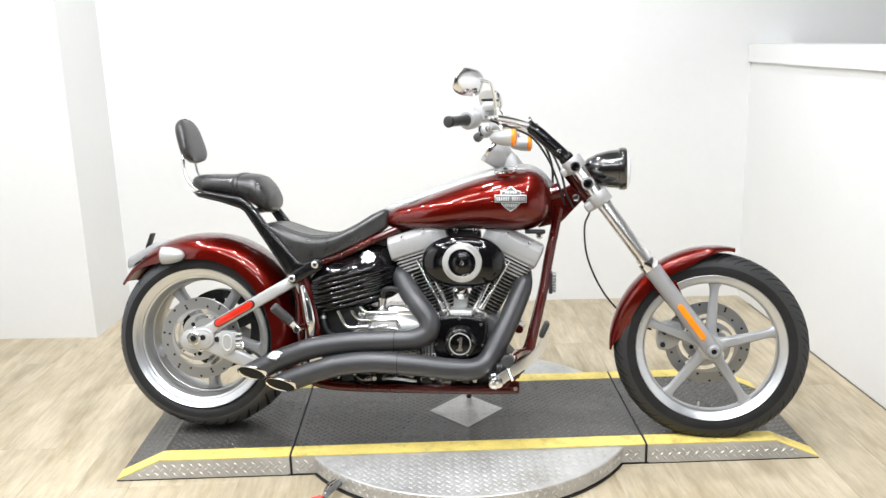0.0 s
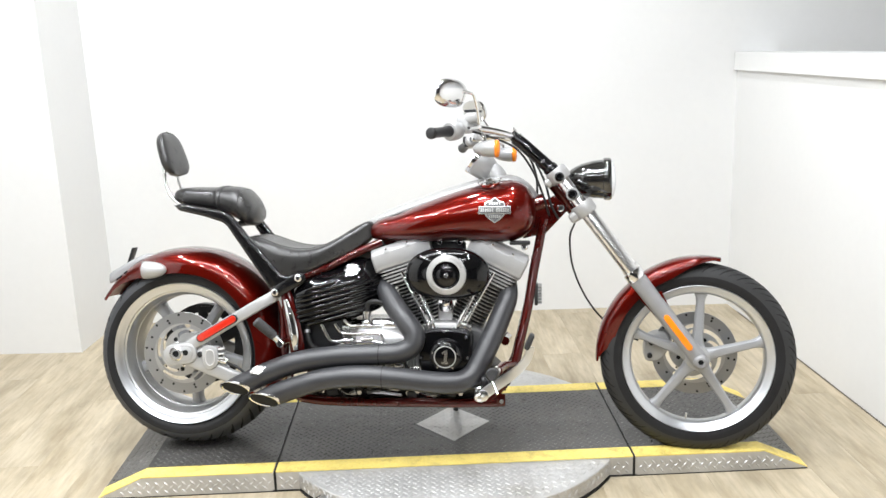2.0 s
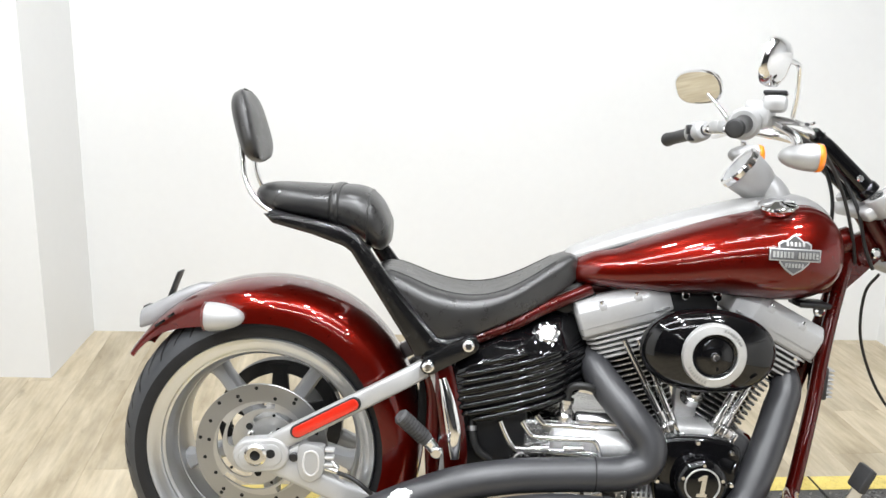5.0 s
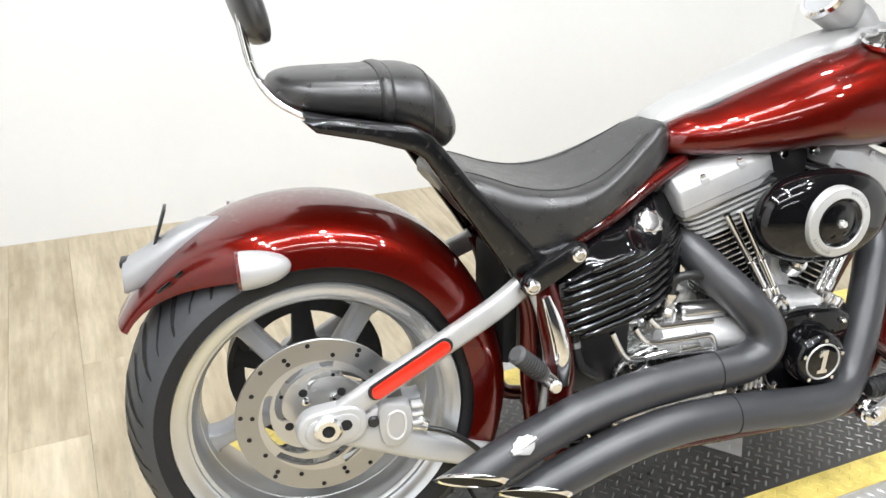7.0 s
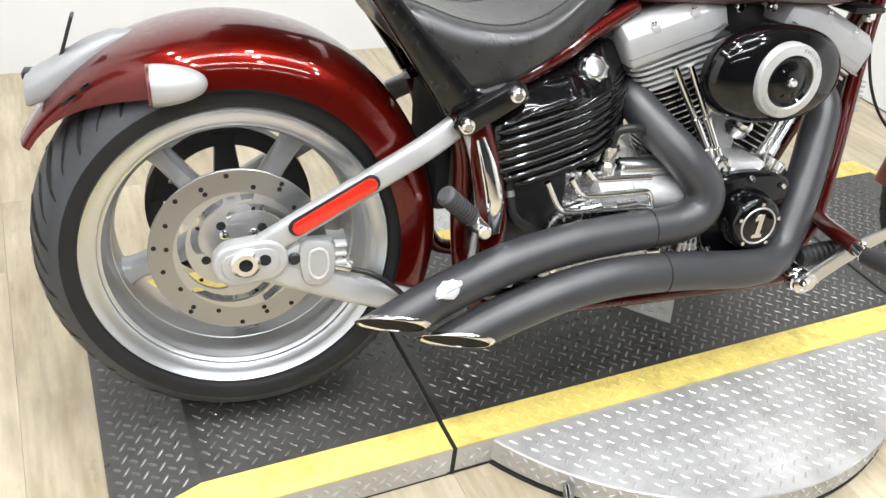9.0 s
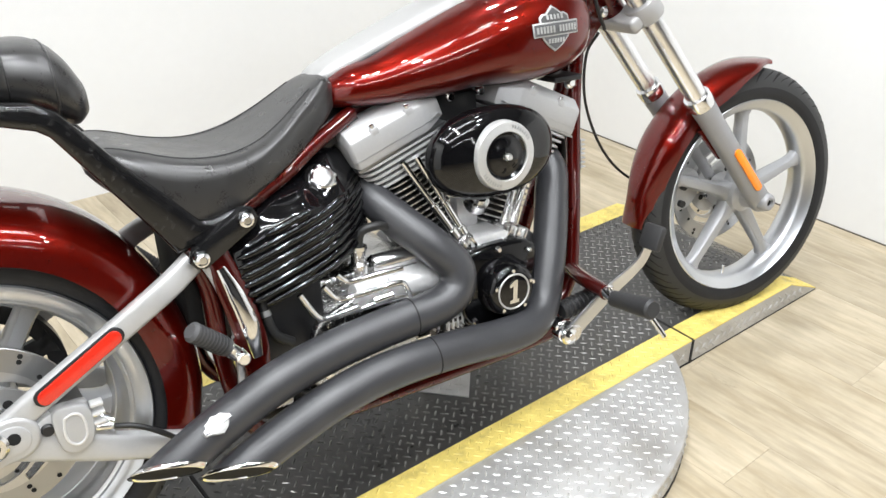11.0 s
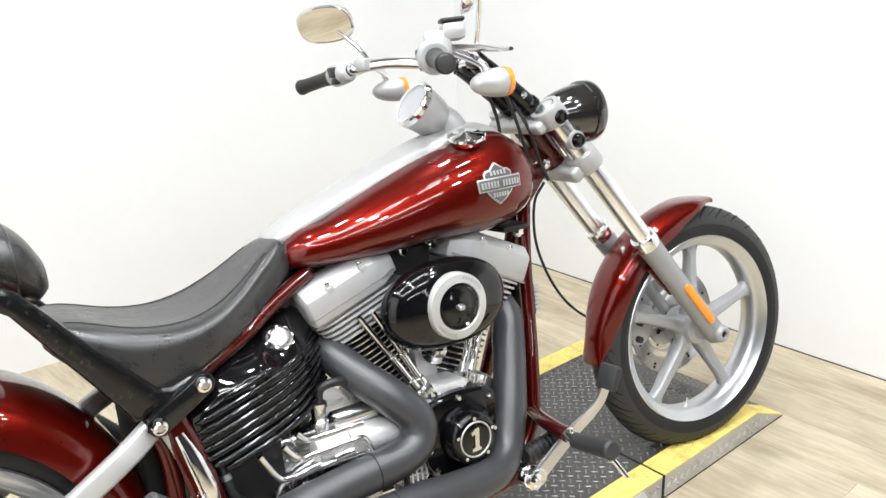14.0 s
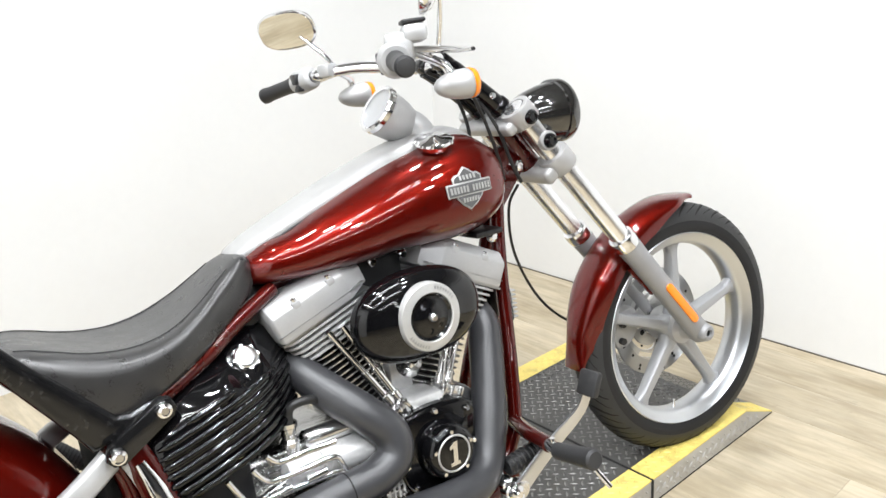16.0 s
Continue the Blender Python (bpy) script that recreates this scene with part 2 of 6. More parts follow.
def thing(name, label, category, m=None, group="", kind=""):
    ob = new(name)
    ob.empty_display_size = 0.1
    if m is not None:
        ob.matrix_world = m
    return tagged(ob, label, category, group, kind)


def joined(*bms):
    out = bms[0]
    for b in bms[1:]:
        me = bpy.data.meshes.new("tmp")
        b.to_mesh(me)
        b.free()
        out.from_mesh(me)
        bpy.data.meshes.remove(me)
    return out


def box(cx, cy, cz, sx, sy, sz, bevel=0.0, rot=None, seg=2):
    bm = bmesh.new()
    bmesh.ops.create_cube(bm, size=1)
    bmesh.ops.scale(bm, vec=(sx, sy, sz), verts=bm.verts)
    if bevel:
        bmesh.ops.bevel(bm, geom=bm.edges[:], offset=bevel, segments=seg, affect="EDGES", profile=0.5)
    if rot is not None:
        bm.transform(rot)
    bmesh.ops.translate(bm, vec=(cx, cy, cz), verts=bm.verts)
    return bm


def frame_of(d):
    d = Vector(d).normalized()
    return d.to_track_quat("Z", "Y").to_matrix().to_4x4()


def lathe(profile, at, axis, seg=48, closed=False):
    """profile: (radius, distance along the axis)."""
    bm = bmesh.new()
    rings = []
    for r, a in profile:
        if r < 1e-6:
            rings.append([bm.verts.new((0, 0, a))])
        else:
            rings.append([bm.verts.new((r * math.cos(2 * math.pi * k / seg), r * math.sin(2 * math.pi * k / seg), a)) for k in range(seg)])
    pairs = list(zip(rings, rings[1:])) + ([(rings[-1], rings[0])] if closed else [])
    for a, b in pairs:
        for k in range(seg):
            q = [a[k % len(a)], a[(k + 1) % len(a)], b[(k + 1) % len(b)], b[k % len(b)]]
            q = list(dict.fromkeys(q))
            if len(q) > 2:
                bm.faces.new(q)
    bm.transform(Matrix.Translation(at) @ frame_of(axis))
    return bm


def cyl(p0, p1, r0, r1=None, seg=20, bevel=0.0):
    p0, p1 = Vector(p0), Vector(p1)
    n = (p1 - p0).length
    r1 = r0 if r1 is None else r1
    if bevel:
        prof = [(0, 0), (r0 - bevel, 0), (r0, bevel), (r1, n - bevel), (r1 - bevel, n), (0, n)]
    else:
        prof = [(0, 0), (r0, 0), (r1, n), (0, n)]
    return lathe(prof, p0, p1 - p0, seg)


def spline(pts, per=8):
    pts = [Vector(p) for p in pts]
    out = []
    for i in range(len(pts) - 1):
        p0 = pts[i - 1] if i else 2 * pts[0] - pts[1]
        p1, p2 = pts[i], pts[i + 1]
        p3 = pts[i + 2] if i + 2 < len(pts) else 2 * pts[-1] - pts[-2]
        for k in range(per):
            t = k / per
            out.append(0.5 * ((2 * p1) + (p2 - p0) * t + (2 * p0 - 5 * p1 + 4 * p2 - p3) * t * t + (3 * p1 - p0 - 3 * p2 + p3) * t ** 3))
    out.append(pts[-1])
    return out


def tube(pts, r, seg=14, per=8, caps=True, smooth=True, end_plane=None, ratio=1.0, hollow=0.0):
    """A tube along pts; r: a radius, or one at each point. end_plane: normal of the plane that cuts its end."""
    radii = r if isinstance(r, (list, tuple)) else [r] * len(pts)
    if smooth:
        line = spline(pts, per)
        radii = [radii[min(i // per, len(radii) - 1)] * (1 - (i % per) / per) + radii[min(i // per + 1, len(radii) - 1)] * ((i % per) / per)
                 for i in range(len(line))]
    else:
        line = [Vector(p) for p in pts]
    bm = bmesh.new()
    rings, up = [], None
    for i, p in enumerate(line):
        d = (line[min(i + 1, len(line) - 1)] - line[max(i - 1, 0)]).normalized()
        if up is None:
            up = d.orthogonal().normalized()
            if abs(d.y) < 0.9:
                up = (Vector((0, 1, 0)) - d * d.y).normalized()
        up = (up - d * up.dot(d)).normalized()
        side = d.cross(up)
        ring = []
        for k in range(seg):
            a = 2 * math.pi * k / seg
            q = p + radii[i] * (math.cos(a) * up * ratio + math.sin(a) * side)
            if end_plane is not None:
                n, e = Vector(end_plane), line[-1]
                if i == len(line) - 1 or n.dot(q - e) > 0:
                    q = q + d * (n.dot(e - q) / n.dot(d))
            ring.append(bm.verts.new(q))
        rings.append(ring)
    for a, b in zip(rings, rings[1:]):
        for k in range(seg):
            bm.faces.new((a[k], a[(k + 1) % seg], b[(k + 1) % seg], b[k]))
    if caps:
        bm.faces.new(rings[0])
        bm.faces.new(rings[-1])
    return bm


def loft(sections, caps=True):
    bm = bmesh.new()
    rings = [[bm.verts.new(p) for p in s] for s in sections]
    n = len(rings[0])
    for a, b in zip(rings, rings[1:]):
        for k in range(n):
            bm.faces.new((a[k], a[(k + 1) % n], b[(k + 1) % n], b[k]))
    if caps:
        bm.faces.new(rings[0])
        bm.faces.new(rings[-1])
    return bm


def slab(outline, y0, y1, bevel=0.0, seg=2):
    """An outline in the x-z plane, given thickness from y0 to y1."""
    bm = bmesh.new()
    f = bm.faces.new([bm.verts.new((x, y0, z)) for x, z in outline])
    r = bmesh.ops.extrude_face_region(bm, geom=[f])
    vs = [v for v in r["geom"] if isinstance(v, bmesh.types.BMVert)]
    bmesh.ops.translate(bm, vec=(0, y1 - y0, 0), verts=vs)
    bmesh.ops.recalc_face_normals(bm, faces=bm.faces)
    if bevel:
        es = [e for e in bm.edges if abs(e.verts[0].co.y - e.verts[1].co.y) < 1e-6]
        bmesh.ops.bevel(bm, geom=es, offset=bevel, segments=seg, affect="EDGES", profile=0.5)
    return bm


def curve_outline(pts, per=6):
    """A rounded closed outline through (x, z) points."""
    n = len(pts)
    out = []
    for i in range(n):
        p0, p1, p2, p3 = (Vector(pts[(i + k) % n]) for k in (-1, 0, 1, 2))
        for k in range(per):
            t = k / per
            q = 0.5 * ((2 * p1) + (p2 - p0) * t + (2 * p0 - 5 * p1 + 4 * p2 - p3) * t * t + (3 * p1 - p0 - 3 * p2 + p3) * t ** 3)
            out.append((q.x, q.y))
    return out


def lerp_table(table, x):
    for (x0, *a), (x1, *b) in zip(table, table[1:]):
        if x <= x1:
            t = max(0, (x - x0) / (x1 - x0))
            return [u + (v - u) * t for u, v in zip(a, b)]
    return list(table[-1][1:])


def smooth_table(table, x):
    """Catmull-Rom through rows of (x, values...)."""
    n = len(table)
    for i in range(n - 1):
        if x <= table[i + 1][0] or i == n - 2:
            x1, x2 = table[i][0], table[i + 1][0]
            t = min(1, max(0, (x - x1) / (x2 - x1)))
            out = []
            for c in range(1, len(table[0])):
                p1, p2 = table[i][c], table[i + 1][c]
                m1 = (p2 - table[i - 1][c]) / (x2 - table[i - 1][0]) if i else (p2 - p1) / (x2 - x1)
                m2 = (table[i + 2][c] - p1) / (table[i + 2][0] - x1) if i + 2 < n else (p2 - p1) / (x2 - x1)
                h = x2 - x1
                out.append((2 * t ** 3 - 3 * t * t + 1) * p1 + (t ** 3 - 2 * t * t + t) * h * m1 + (3 * t * t - 2 * t ** 3) * p2 + (t ** 3 - t * t) * h * m2)
            return out


def disc_with_holes(r_in, r_out, thick, holes, at, axis, seg=72):
    """A flat plain ring; dark discs laid on it elsewhere stand for its holes."""
    return lathe([(r_in, -thick / 2), (r_out - 0.001, -thick / 2), (r_out, -thick / 2 + 0.001), (r_out, thick / 2 - 0.001), (r_out - 0.001, thick / 2),
                  (r_in, thick / 2)], at, axis, seg, closed=True)

# ---------------------------------------------------------------- room


def wall(name, bm, label, mat=None, category="wall"):
    return tagged(mesh_object(name, bm, mat or WALL, 0), label, category, kind="structure")


def slab_wall(p0, p1, z0, z1, thick):
    """An upright wall whose visible face runs from p0 to p1, with its body on the left of that way."""
    a, b = Vector((*p0, 0)), Vector((*p1, 0))
    d = (b - a).normalized()
    n = Vector((-d.y, d.x, 0)) * thick
    bm = bmesh.new()
    low = [bm.verts.new((p.x, p.y, z0)) for p in (a, b, b + n, a + n)]
    top = [bm.verts.new((p.x, p.y, z1)) for p in (a, b, b + n, a + n)]
    bm.faces.new(low[::-1])
    bm.faces.new(top)
    for k in range(4):
        bm.faces.new((low[k], low[(k + 1) % 4], top[(k + 1) % 4], top[k]))
    return bm


HIGH = 3.2
wall("wall_back", slab_wall((4.2, 4.71), (-1.05, 4.930), 0, HIGH, -0.15), "plain white painted wall behind the motorcycle")
wall("wall_pillar", joined(slab_wall((-0.86, 4.465), (-1.63, 4.52), 0, HIGH, -0.6)), "white painted boxed-out pillar in the corner")
wall("wall_left", slab_wall((-1.482, 4.51), (-1.482, 0.6), 0, HIGH, -0.15), "white painted side wall")
wall("wall_right", slab_wall((2.61, -1.0), (2.565, 4.78), 0, 1.275, -0.16), "white painted half-height wall")
wall("wall_far_right", slab_wall((4.05, -5.2), (4.05, 4.72), 0, HIGH, -0.15), "white painted wall beyond the half-height wall")
# added walls, never in view: they give metal and gloss something dark to reflect
wall("unseen_wall_front", slab_wall((-4.2, -5.2), (4.2, -5.2), 0, HIGH, -0.15), "unseen dark grey wall added to keep reflections dark", DARKWALL)
wall("unseen_wall_side", slab_wall((-4.2, 0.6), (-4.2, -5.2), 0, HIGH, -0.15), "unseen dark grey wall added to keep reflections dark", DARKWALL)
wall("unseen_wall_return", slab_wall((-1.482, 0.6), (-4.2, 0.6), 0, HIGH, -0.15), "unseen dark grey wall added to keep reflections dark", DARKWALL)
wall("ceiling", box(0, -0.1, HIGH + 0.05, 8.6, 10.4, 0.1), "unseen grey ceiling, kept dark for the reflections", CEIL, "ceiling")
ledge = slab_wall((2.588, -1.0), (2.546, 4.77), 1.275, 1.365, -0.22)
wall("trim", ledge, "white painted wooden cap on the half-height wall", WALL, "wall cap")

# a dark strip drawn in for the shadow line where wall meets floor
for name, p0, p1 in (("wall_foot_shade", (2.6065, -1.0), (2.5625, 4.62)),):
    wall(name, slab_wall(p0, p1, 0.0, 0.004, -0.004), "thin dark strip for the shadow gap at the foot of the wall", DARKWOOD, "trim")

panel = thing("wooden_door", "dark grey-brown stained wooden door standing against the side wall", "door")
for k in range(5):
    part("plank", box(-1.462, 3.66 - 0.065 - k * 0.132, 1.055, 0.03, 0.128, 2.0, 0.003), DARKWOOD, panel)
part("rail", box(-1.445, 3.66 - 0.33, 0.13, 0.015, 0.655, 0.12, 0.004), DARKWOOD, panel)
part("rail", box(-1.445, 3.66 - 0.33, 1.85, 0.015, 0.655, 0.12, 0.004), DARKWOOD, panel)

# ---------------------------------------------------------------- turntable ramp
TOP = 0.07
turn = thing("motorcycle_turntable", "black and yellow tread-plate motorcycle turntable on the floor", "turntable", pose(0.95, 3.253, 0, 0, 0, -1.0))
HALF, JOINT, SLOPE, TIP = 0.328, 0.608, 1.055, 1.205


def end_ramp(s):
    bm = bmesh.new()
    prof = [(s * (JOINT + 0.004), 0.0), (s * TIP, 0.0), (s * TIP, 0.004), (s * SLOPE, TOP), (s * (JOINT + 0.004), TOP)]
    f = bm.faces.new([bm.verts.new((x, -HALF, z)) for x, z in prof])
    r = bmesh.ops.extrude_face_region(bm, geom=[f])
    bmesh.ops.translate(bm, vec=(0, 2 * HALF, 0), verts=[v for v in r["geom"] if isinstance(v, bmesh.types.BMVert)])
    return bm


for s in (-1, 1):
    part("end_ramp", end_ramp(s), TREAD_ALU, turn, "bare aluminium tread-plate end ramp", smooth=0)
part("deck", box(0, 0, TOP / 2, 2 * JOINT, 2 * HALF, TOP, 0.002), TREAD_ALU, turn, "aluminium tread-plate centre deck", smooth=0)
R_DISC = 0.622
part("turning_disc", lathe([(0, 0.012), (R_DISC - 0.01, 0.012), (R_DISC, 0.014), (R_DISC, TOP - 0.007), (R_DISC - 0.003, TOP - 0.004), (0, TOP - 0.004)], (0, 0, 0),
                           (0, 0, 1), 96), TREAD_ALU, turn, "round bare aluminium tread-plate disc", smooth=30)


def ribbon(x0, x1, y0, y1, lift):
    """A thin painted skin that follows the deck and its ramps."""
    xs = sorted({x0, x1, *[x for x in (-SLOPE, SLOPE) if x0 < x < x1]})
    bm = bmesh.new()

    def height(x):
        return (TOP if abs(x) <= SLOPE else TOP + (0.004 - TOP) * (abs(x) - SLOPE) / (TIP - SLOPE)) + lift
    rows = [[bm.verts.new((x, y, height(x) + dz)) for y, dz in ((y0, -lift), (y0, 0), (y1, 0), (y1, -lift))] for x in xs]
    for a, b in zip(rows, rows[1:]):
        for k in range(3):
            bm.faces.new((a[k], b[k], b[k + 1], a[k + 1]))
    for r in (rows[0], rows[-1]):
        bm.faces.new(r)
    return bm


for a, b in ((-TIP, -JOINT - 0.006), (-JOINT + 0.003, JOINT - 0.003), (JOINT + 0.006, TIP)):
    part("black_tread", ribbon(a, b, -HALF + 0.066, HALF - 0.066, 0.0025), TREAD_BLACK, turn, "black painted tread plate", smooth=0)
    for s in (-1, 1):
        y0, y1 = sorted((s * HALF, s * (HALF - 0.07)))
        part("yellow_border", ribbon(a, b, y0, y1, 0.0035), YELLOW, turn, "yellow painted border stripe", smooth=0)
for s in (-1, 1):
    part("joint_strip", box(s * JOINT, 0, TOP / 2 + 0.002, 0.0085, 2 * HALF + 0.006, TOP + 0.003, 0.002), WELD, turn, "black rubber joint strip", smooth=0)
dia = bmesh.new()
f = dia.faces.new([dia.verts.new(p) for p in ((0.137, 0, 0), (0, 0.152, 0), (-0.137, 0, 0), (0, -0.152, 0))])
r = bmesh.ops.extrude_face_region(dia, geom=[f])
bmesh.ops.translate(dia, vec=(0, 0, 0.003), verts=[v for v in r["geom"] if isinstance(v, bmesh.types.BMVert)])
part("diamond_plate", dia, TREAD_ALU, turn, "bare aluminium tread diamond", Matrix.Translation((0.005, -0.002, TOP + 0.002)), smooth=0)


def lugs(spots):
    """Raised lens-shaped treads: (x, y, z, turn in degrees, tilt about y)."""
    verts, faces = [], []
    for x, y, z, a, tilt in spots:
        c, s = math.cos(radians(a)), math.sin(radians(a))
        ring = ((-0.0112, 0, 0), (-0.0054, 0.0031, 0), (0.0054, 0.0031, 0), (0.0112, 0, 0), (0.0054, -0.0031, 0), (-0.0054, -0.0031, 0), (-0.0054, 0, 0.0020), (0.0054, 0, 0.0020))
        i = len(verts)
        for u, v, w in ring:
            px, py = u * c - v * s, u * s + v * c
            verts.append((x + px, y + py, z + w + tilt * px))
        faces += [(i, i + 5, i + 6), (i, i + 6, i + 1), (i + 1, i + 6, i + 7, i + 2), (i + 2, i + 7, i + 3), (i + 3, i + 7, i + 4), (i + 4, i + 7, i + 6, i + 5)]
    return verts, faces


def lug_part(name, spots, mat, label):
    verts, faces = lugs(spots)
    me = bpy.data.meshes.new(name)
    me.from_pydata(verts, [], faces)
    me.materials.append(mat)
    ob = new(name, me)
    ob.parent = turn
    tagged(ob, label, kind="stuff")


ROW = 0.0150                                    # the rows of treads lie this far apart and lean by turns
black, alu, yellow, dspots = [], [], [], []
for j in range(-43, 44):
    for i in range(-43, 44):
        x, y = (2 * i + j % 2) * ROW, j * ROW
        a = -45 if j % 2 else 45
        on_ramp = abs(x) < TIP - 0.016 and abs(y) < HALF - 0.010
        if on_ramp and abs(abs(x) - JOINT) > 0.014 and abs(abs(x) - SLOPE) > 0.008:
            tilt = 0 if abs(x) < SLOPE else -math.copysign((TOP - 0.004) / (TIP - SLOPE), x)
            z = TOP if abs(x) < SLOPE else TOP + tilt * (abs(x) - SLOPE) * math.copysign(1, x)
            if abs(x - 0.005) / 0.125 + abs(y) / 0.14 < 1:
                dspots.append((x, y, z + 0.0048, a, 0))
            elif abs(x - 0.005) / 0.155 + abs(y) / 0.17 < 1:
                continue
            elif abs(y) < HALF - 0.078:
                black.append((x, y, z + 0.0022, a, tilt))
            elif abs(y) > HALF - 0.062:
                yellow.append((x, y, z + 0.0032, a, tilt))
        elif abs(y) > HALF + 0.012 and math.hypot(x, y) < R_DISC - 0.014:
            alu.append((x, y, TOP - 0.0042, a, 0))
lug_part("raised_tread", black, LUG_BLACK, "raised black treads")
lug_part("raised_tread", alu + dspots, TREAD_ALU, "raised bare aluminium treads")
lug_part("raised_tread", yellow, YELLOW, "raised yellow treads")
# treads on the front faces of the deck and of the disc
side = []
for k in range(262):
    a = 2 * math.pi * k / 262
    if abs(math.sin(a)) * R_DISC > HALF + 0.02:
        side.append((a, 0.04))


def side_lugs():
    verts, faces = [], []

    def put(o, u, v, n, ang):
        c, s = math.cos(radians(ang)), math.sin(radians(ang))
        i = len(verts)
        for p, q, w in ((-0.0125, 0, 0), (0, 0.0043, 0), (0.0125, 0, 0), (0, -0.0043, 0), (0, 0, 0.0036)):
            verts.append(o + u * (p * c - q * s) + v * (p * s + q * c) + n * w)
        faces.extend([(i, i + 1, i + 4), (i + 1, i + 2, i + 4), (i + 2, i + 3, i + 4), (i + 3, i, i + 4)])
    up = Vector((0, 0, 1))
    for k, (a, z) in enumerate(side):
        n = Vector((math.cos(a), math.sin(a), 0))
        for q, dz in enumerate((-ROW, 0.0, ROW)):
            if (k + q) % 2:
                put(n * R_DISC + up * (z + dz), Vector((-n.y, n.x, 0)), up, n, 45 if q % 2 else -45)
    for i in range(-81, 82):
        x = i * ROW
        top = TOP if abs(x) < SLOPE else TOP * (TIP - abs(x)) / (TIP - SLOPE)
        if abs(abs(x) - JOINT) < 0.016 or abs(x) < 0.53:
            continue
        for q in range(3):
            h = 0.018 + ROW * q
            if (i + q) % 2 and h < top - 0.010:
                for s in (-1, 1):
                    put(Vector((x, s * HALF, h)), Vector((1, 0, 0)), up, Vector((0, s, 0)), 45 if q % 2 else -45)
    return verts, faces


sv, sf = side_lugs()
me = bpy.data.meshes.new("side_tread")
me.from_pydata(sv, [], sf)
me.materials.append(TREAD_ALU)
ob = new("side_tread", me)
ob.parent = turn
tagged(ob, "raised aluminium treads on the edge", kind="stuff")
# locking pin with a red grip
pin = part("locking_pin", tube([(-0.43, -0.452, 0.035), (-0.455, -0.50, 0.034), (-0.475, -0.54, 0.030)], 0.010, 12), STEEL, turn, "steel locking pin")
part("pin_clip", tube([(-0.44, -0.46, 0.05), (-0.46, -0.50, 0.055), (-0.47, -0.53, 0.045)], 0.005, 10), CHROME, pin)
part("pin_grip", cyl((-0.478, -0.538, 0.030), (-0.52, -0.565, 0.028), 0.013, 0.015, 14, 0.004), RED_PLASTIC, pin, "red plastic grip")
for s in (-1, 1):
    part("base_strip", box(s * (TIP + JOINT) / 2, 0, 0.002, TIP - JOINT, 2 * HALF + 0.002, 0.004, 0.001), WELD, turn, "thin black base strip", smooth=0)
part("base_strip", box(0, 0, 0.004, 2 * JOINT + 0.02, 2 * HALF + 0.003, 0.006, 0.001), WELD, turn, smooth=0)
part("base_ring", lathe([(R_DISC + 0.001, 0.0), (R_DISC + 0.001, 0.006), (R_DISC - 0.02, 0.012)], (0, 0, 0), (0, 0, 1), 96), WELD, turn, "thin black base ring")
# ---------------------------------------------------------------- motorcycle
bike = thing("motorcycle", "dark candy-red and silver cruiser motorcycle leaning on its side stand", "motorcycle", pose(0.025, 3.275, 0.408, -9.4, 0.7, -8.2))
V = Vector
Y = V((0, 1, 0))
FW = V((1.784, 0, -0.006))                      # front wheel's centre
NECK, RAKE = V((1.29, 0, 0.63)), V((-0.603, 0, 0.797))
STEER_FORK = Matrix.Translation(NECK) @ Matrix.Rotation(radians(-4.5), 4, RAKE) @ Matrix.Translation(-NECK)
STEER_RISER = Matrix.Translation(NECK) @ Matrix.Rotation(radians(-3.6), 4, "Z") @ Matrix.Rotation(radians(-1.2), 4, "X") @ Matrix.Translation(-NECK)
STEER_BAR = Matrix.Translation((0, 0.04, 0)) @ STEER_RISER
RISER_AT = Matrix.Translation((0, 0.012, 0)) @ STEER_RISER
STEER = Matrix.Translation(FW) @ Matrix.Rotation(radians(-2.0), 4, "X") @ Matrix.Translation(-FW) @ STEER_FORK


def wheel_tyre(half, r_rim, r_out, at=None):
    k, h = half, r_out - r_rim
    prof = [(r_rim, -0.88 * k), (r_rim + 0.012, -0.965 * k), (r_rim + 0.26 * h, -1.0 * k), (r_rim + 0.42 * h, -0.99 * k), (r_rim + 0.55 * h, -0.945 * k),
            (r_rim + 0.72 * h, -0.81 * k), (r_rim + 0.86 * h, -0.60 * k), (r_rim + 0.95 * h, -0.36 * k), (r_rim + 0.99 * h, -0.15 * k)]
    return prof + [(r_out, 0)] + [(r, -a) for r, a in reversed(prof)]


def tyre(name, half, r_rim, r_out, at, parent, label, xf=None):
    prof = wheel_tyre(half, r_rim, r_out)
    ob = part(name, joined(lathe(prof[:4], at, Y, 96), lathe(prof[-4:], at, Y, 96)), RUBBER, parent, label, xf, 60)
    part("tread", lathe(prof[3:-3], at, Y, 96), TREAD_RUBBER if half > 0.1 else FRONT_TREAD, ob, "dark grey tread, paler for its sheen" if half > 0.1 else "black tread", xf, 60)
    return ob


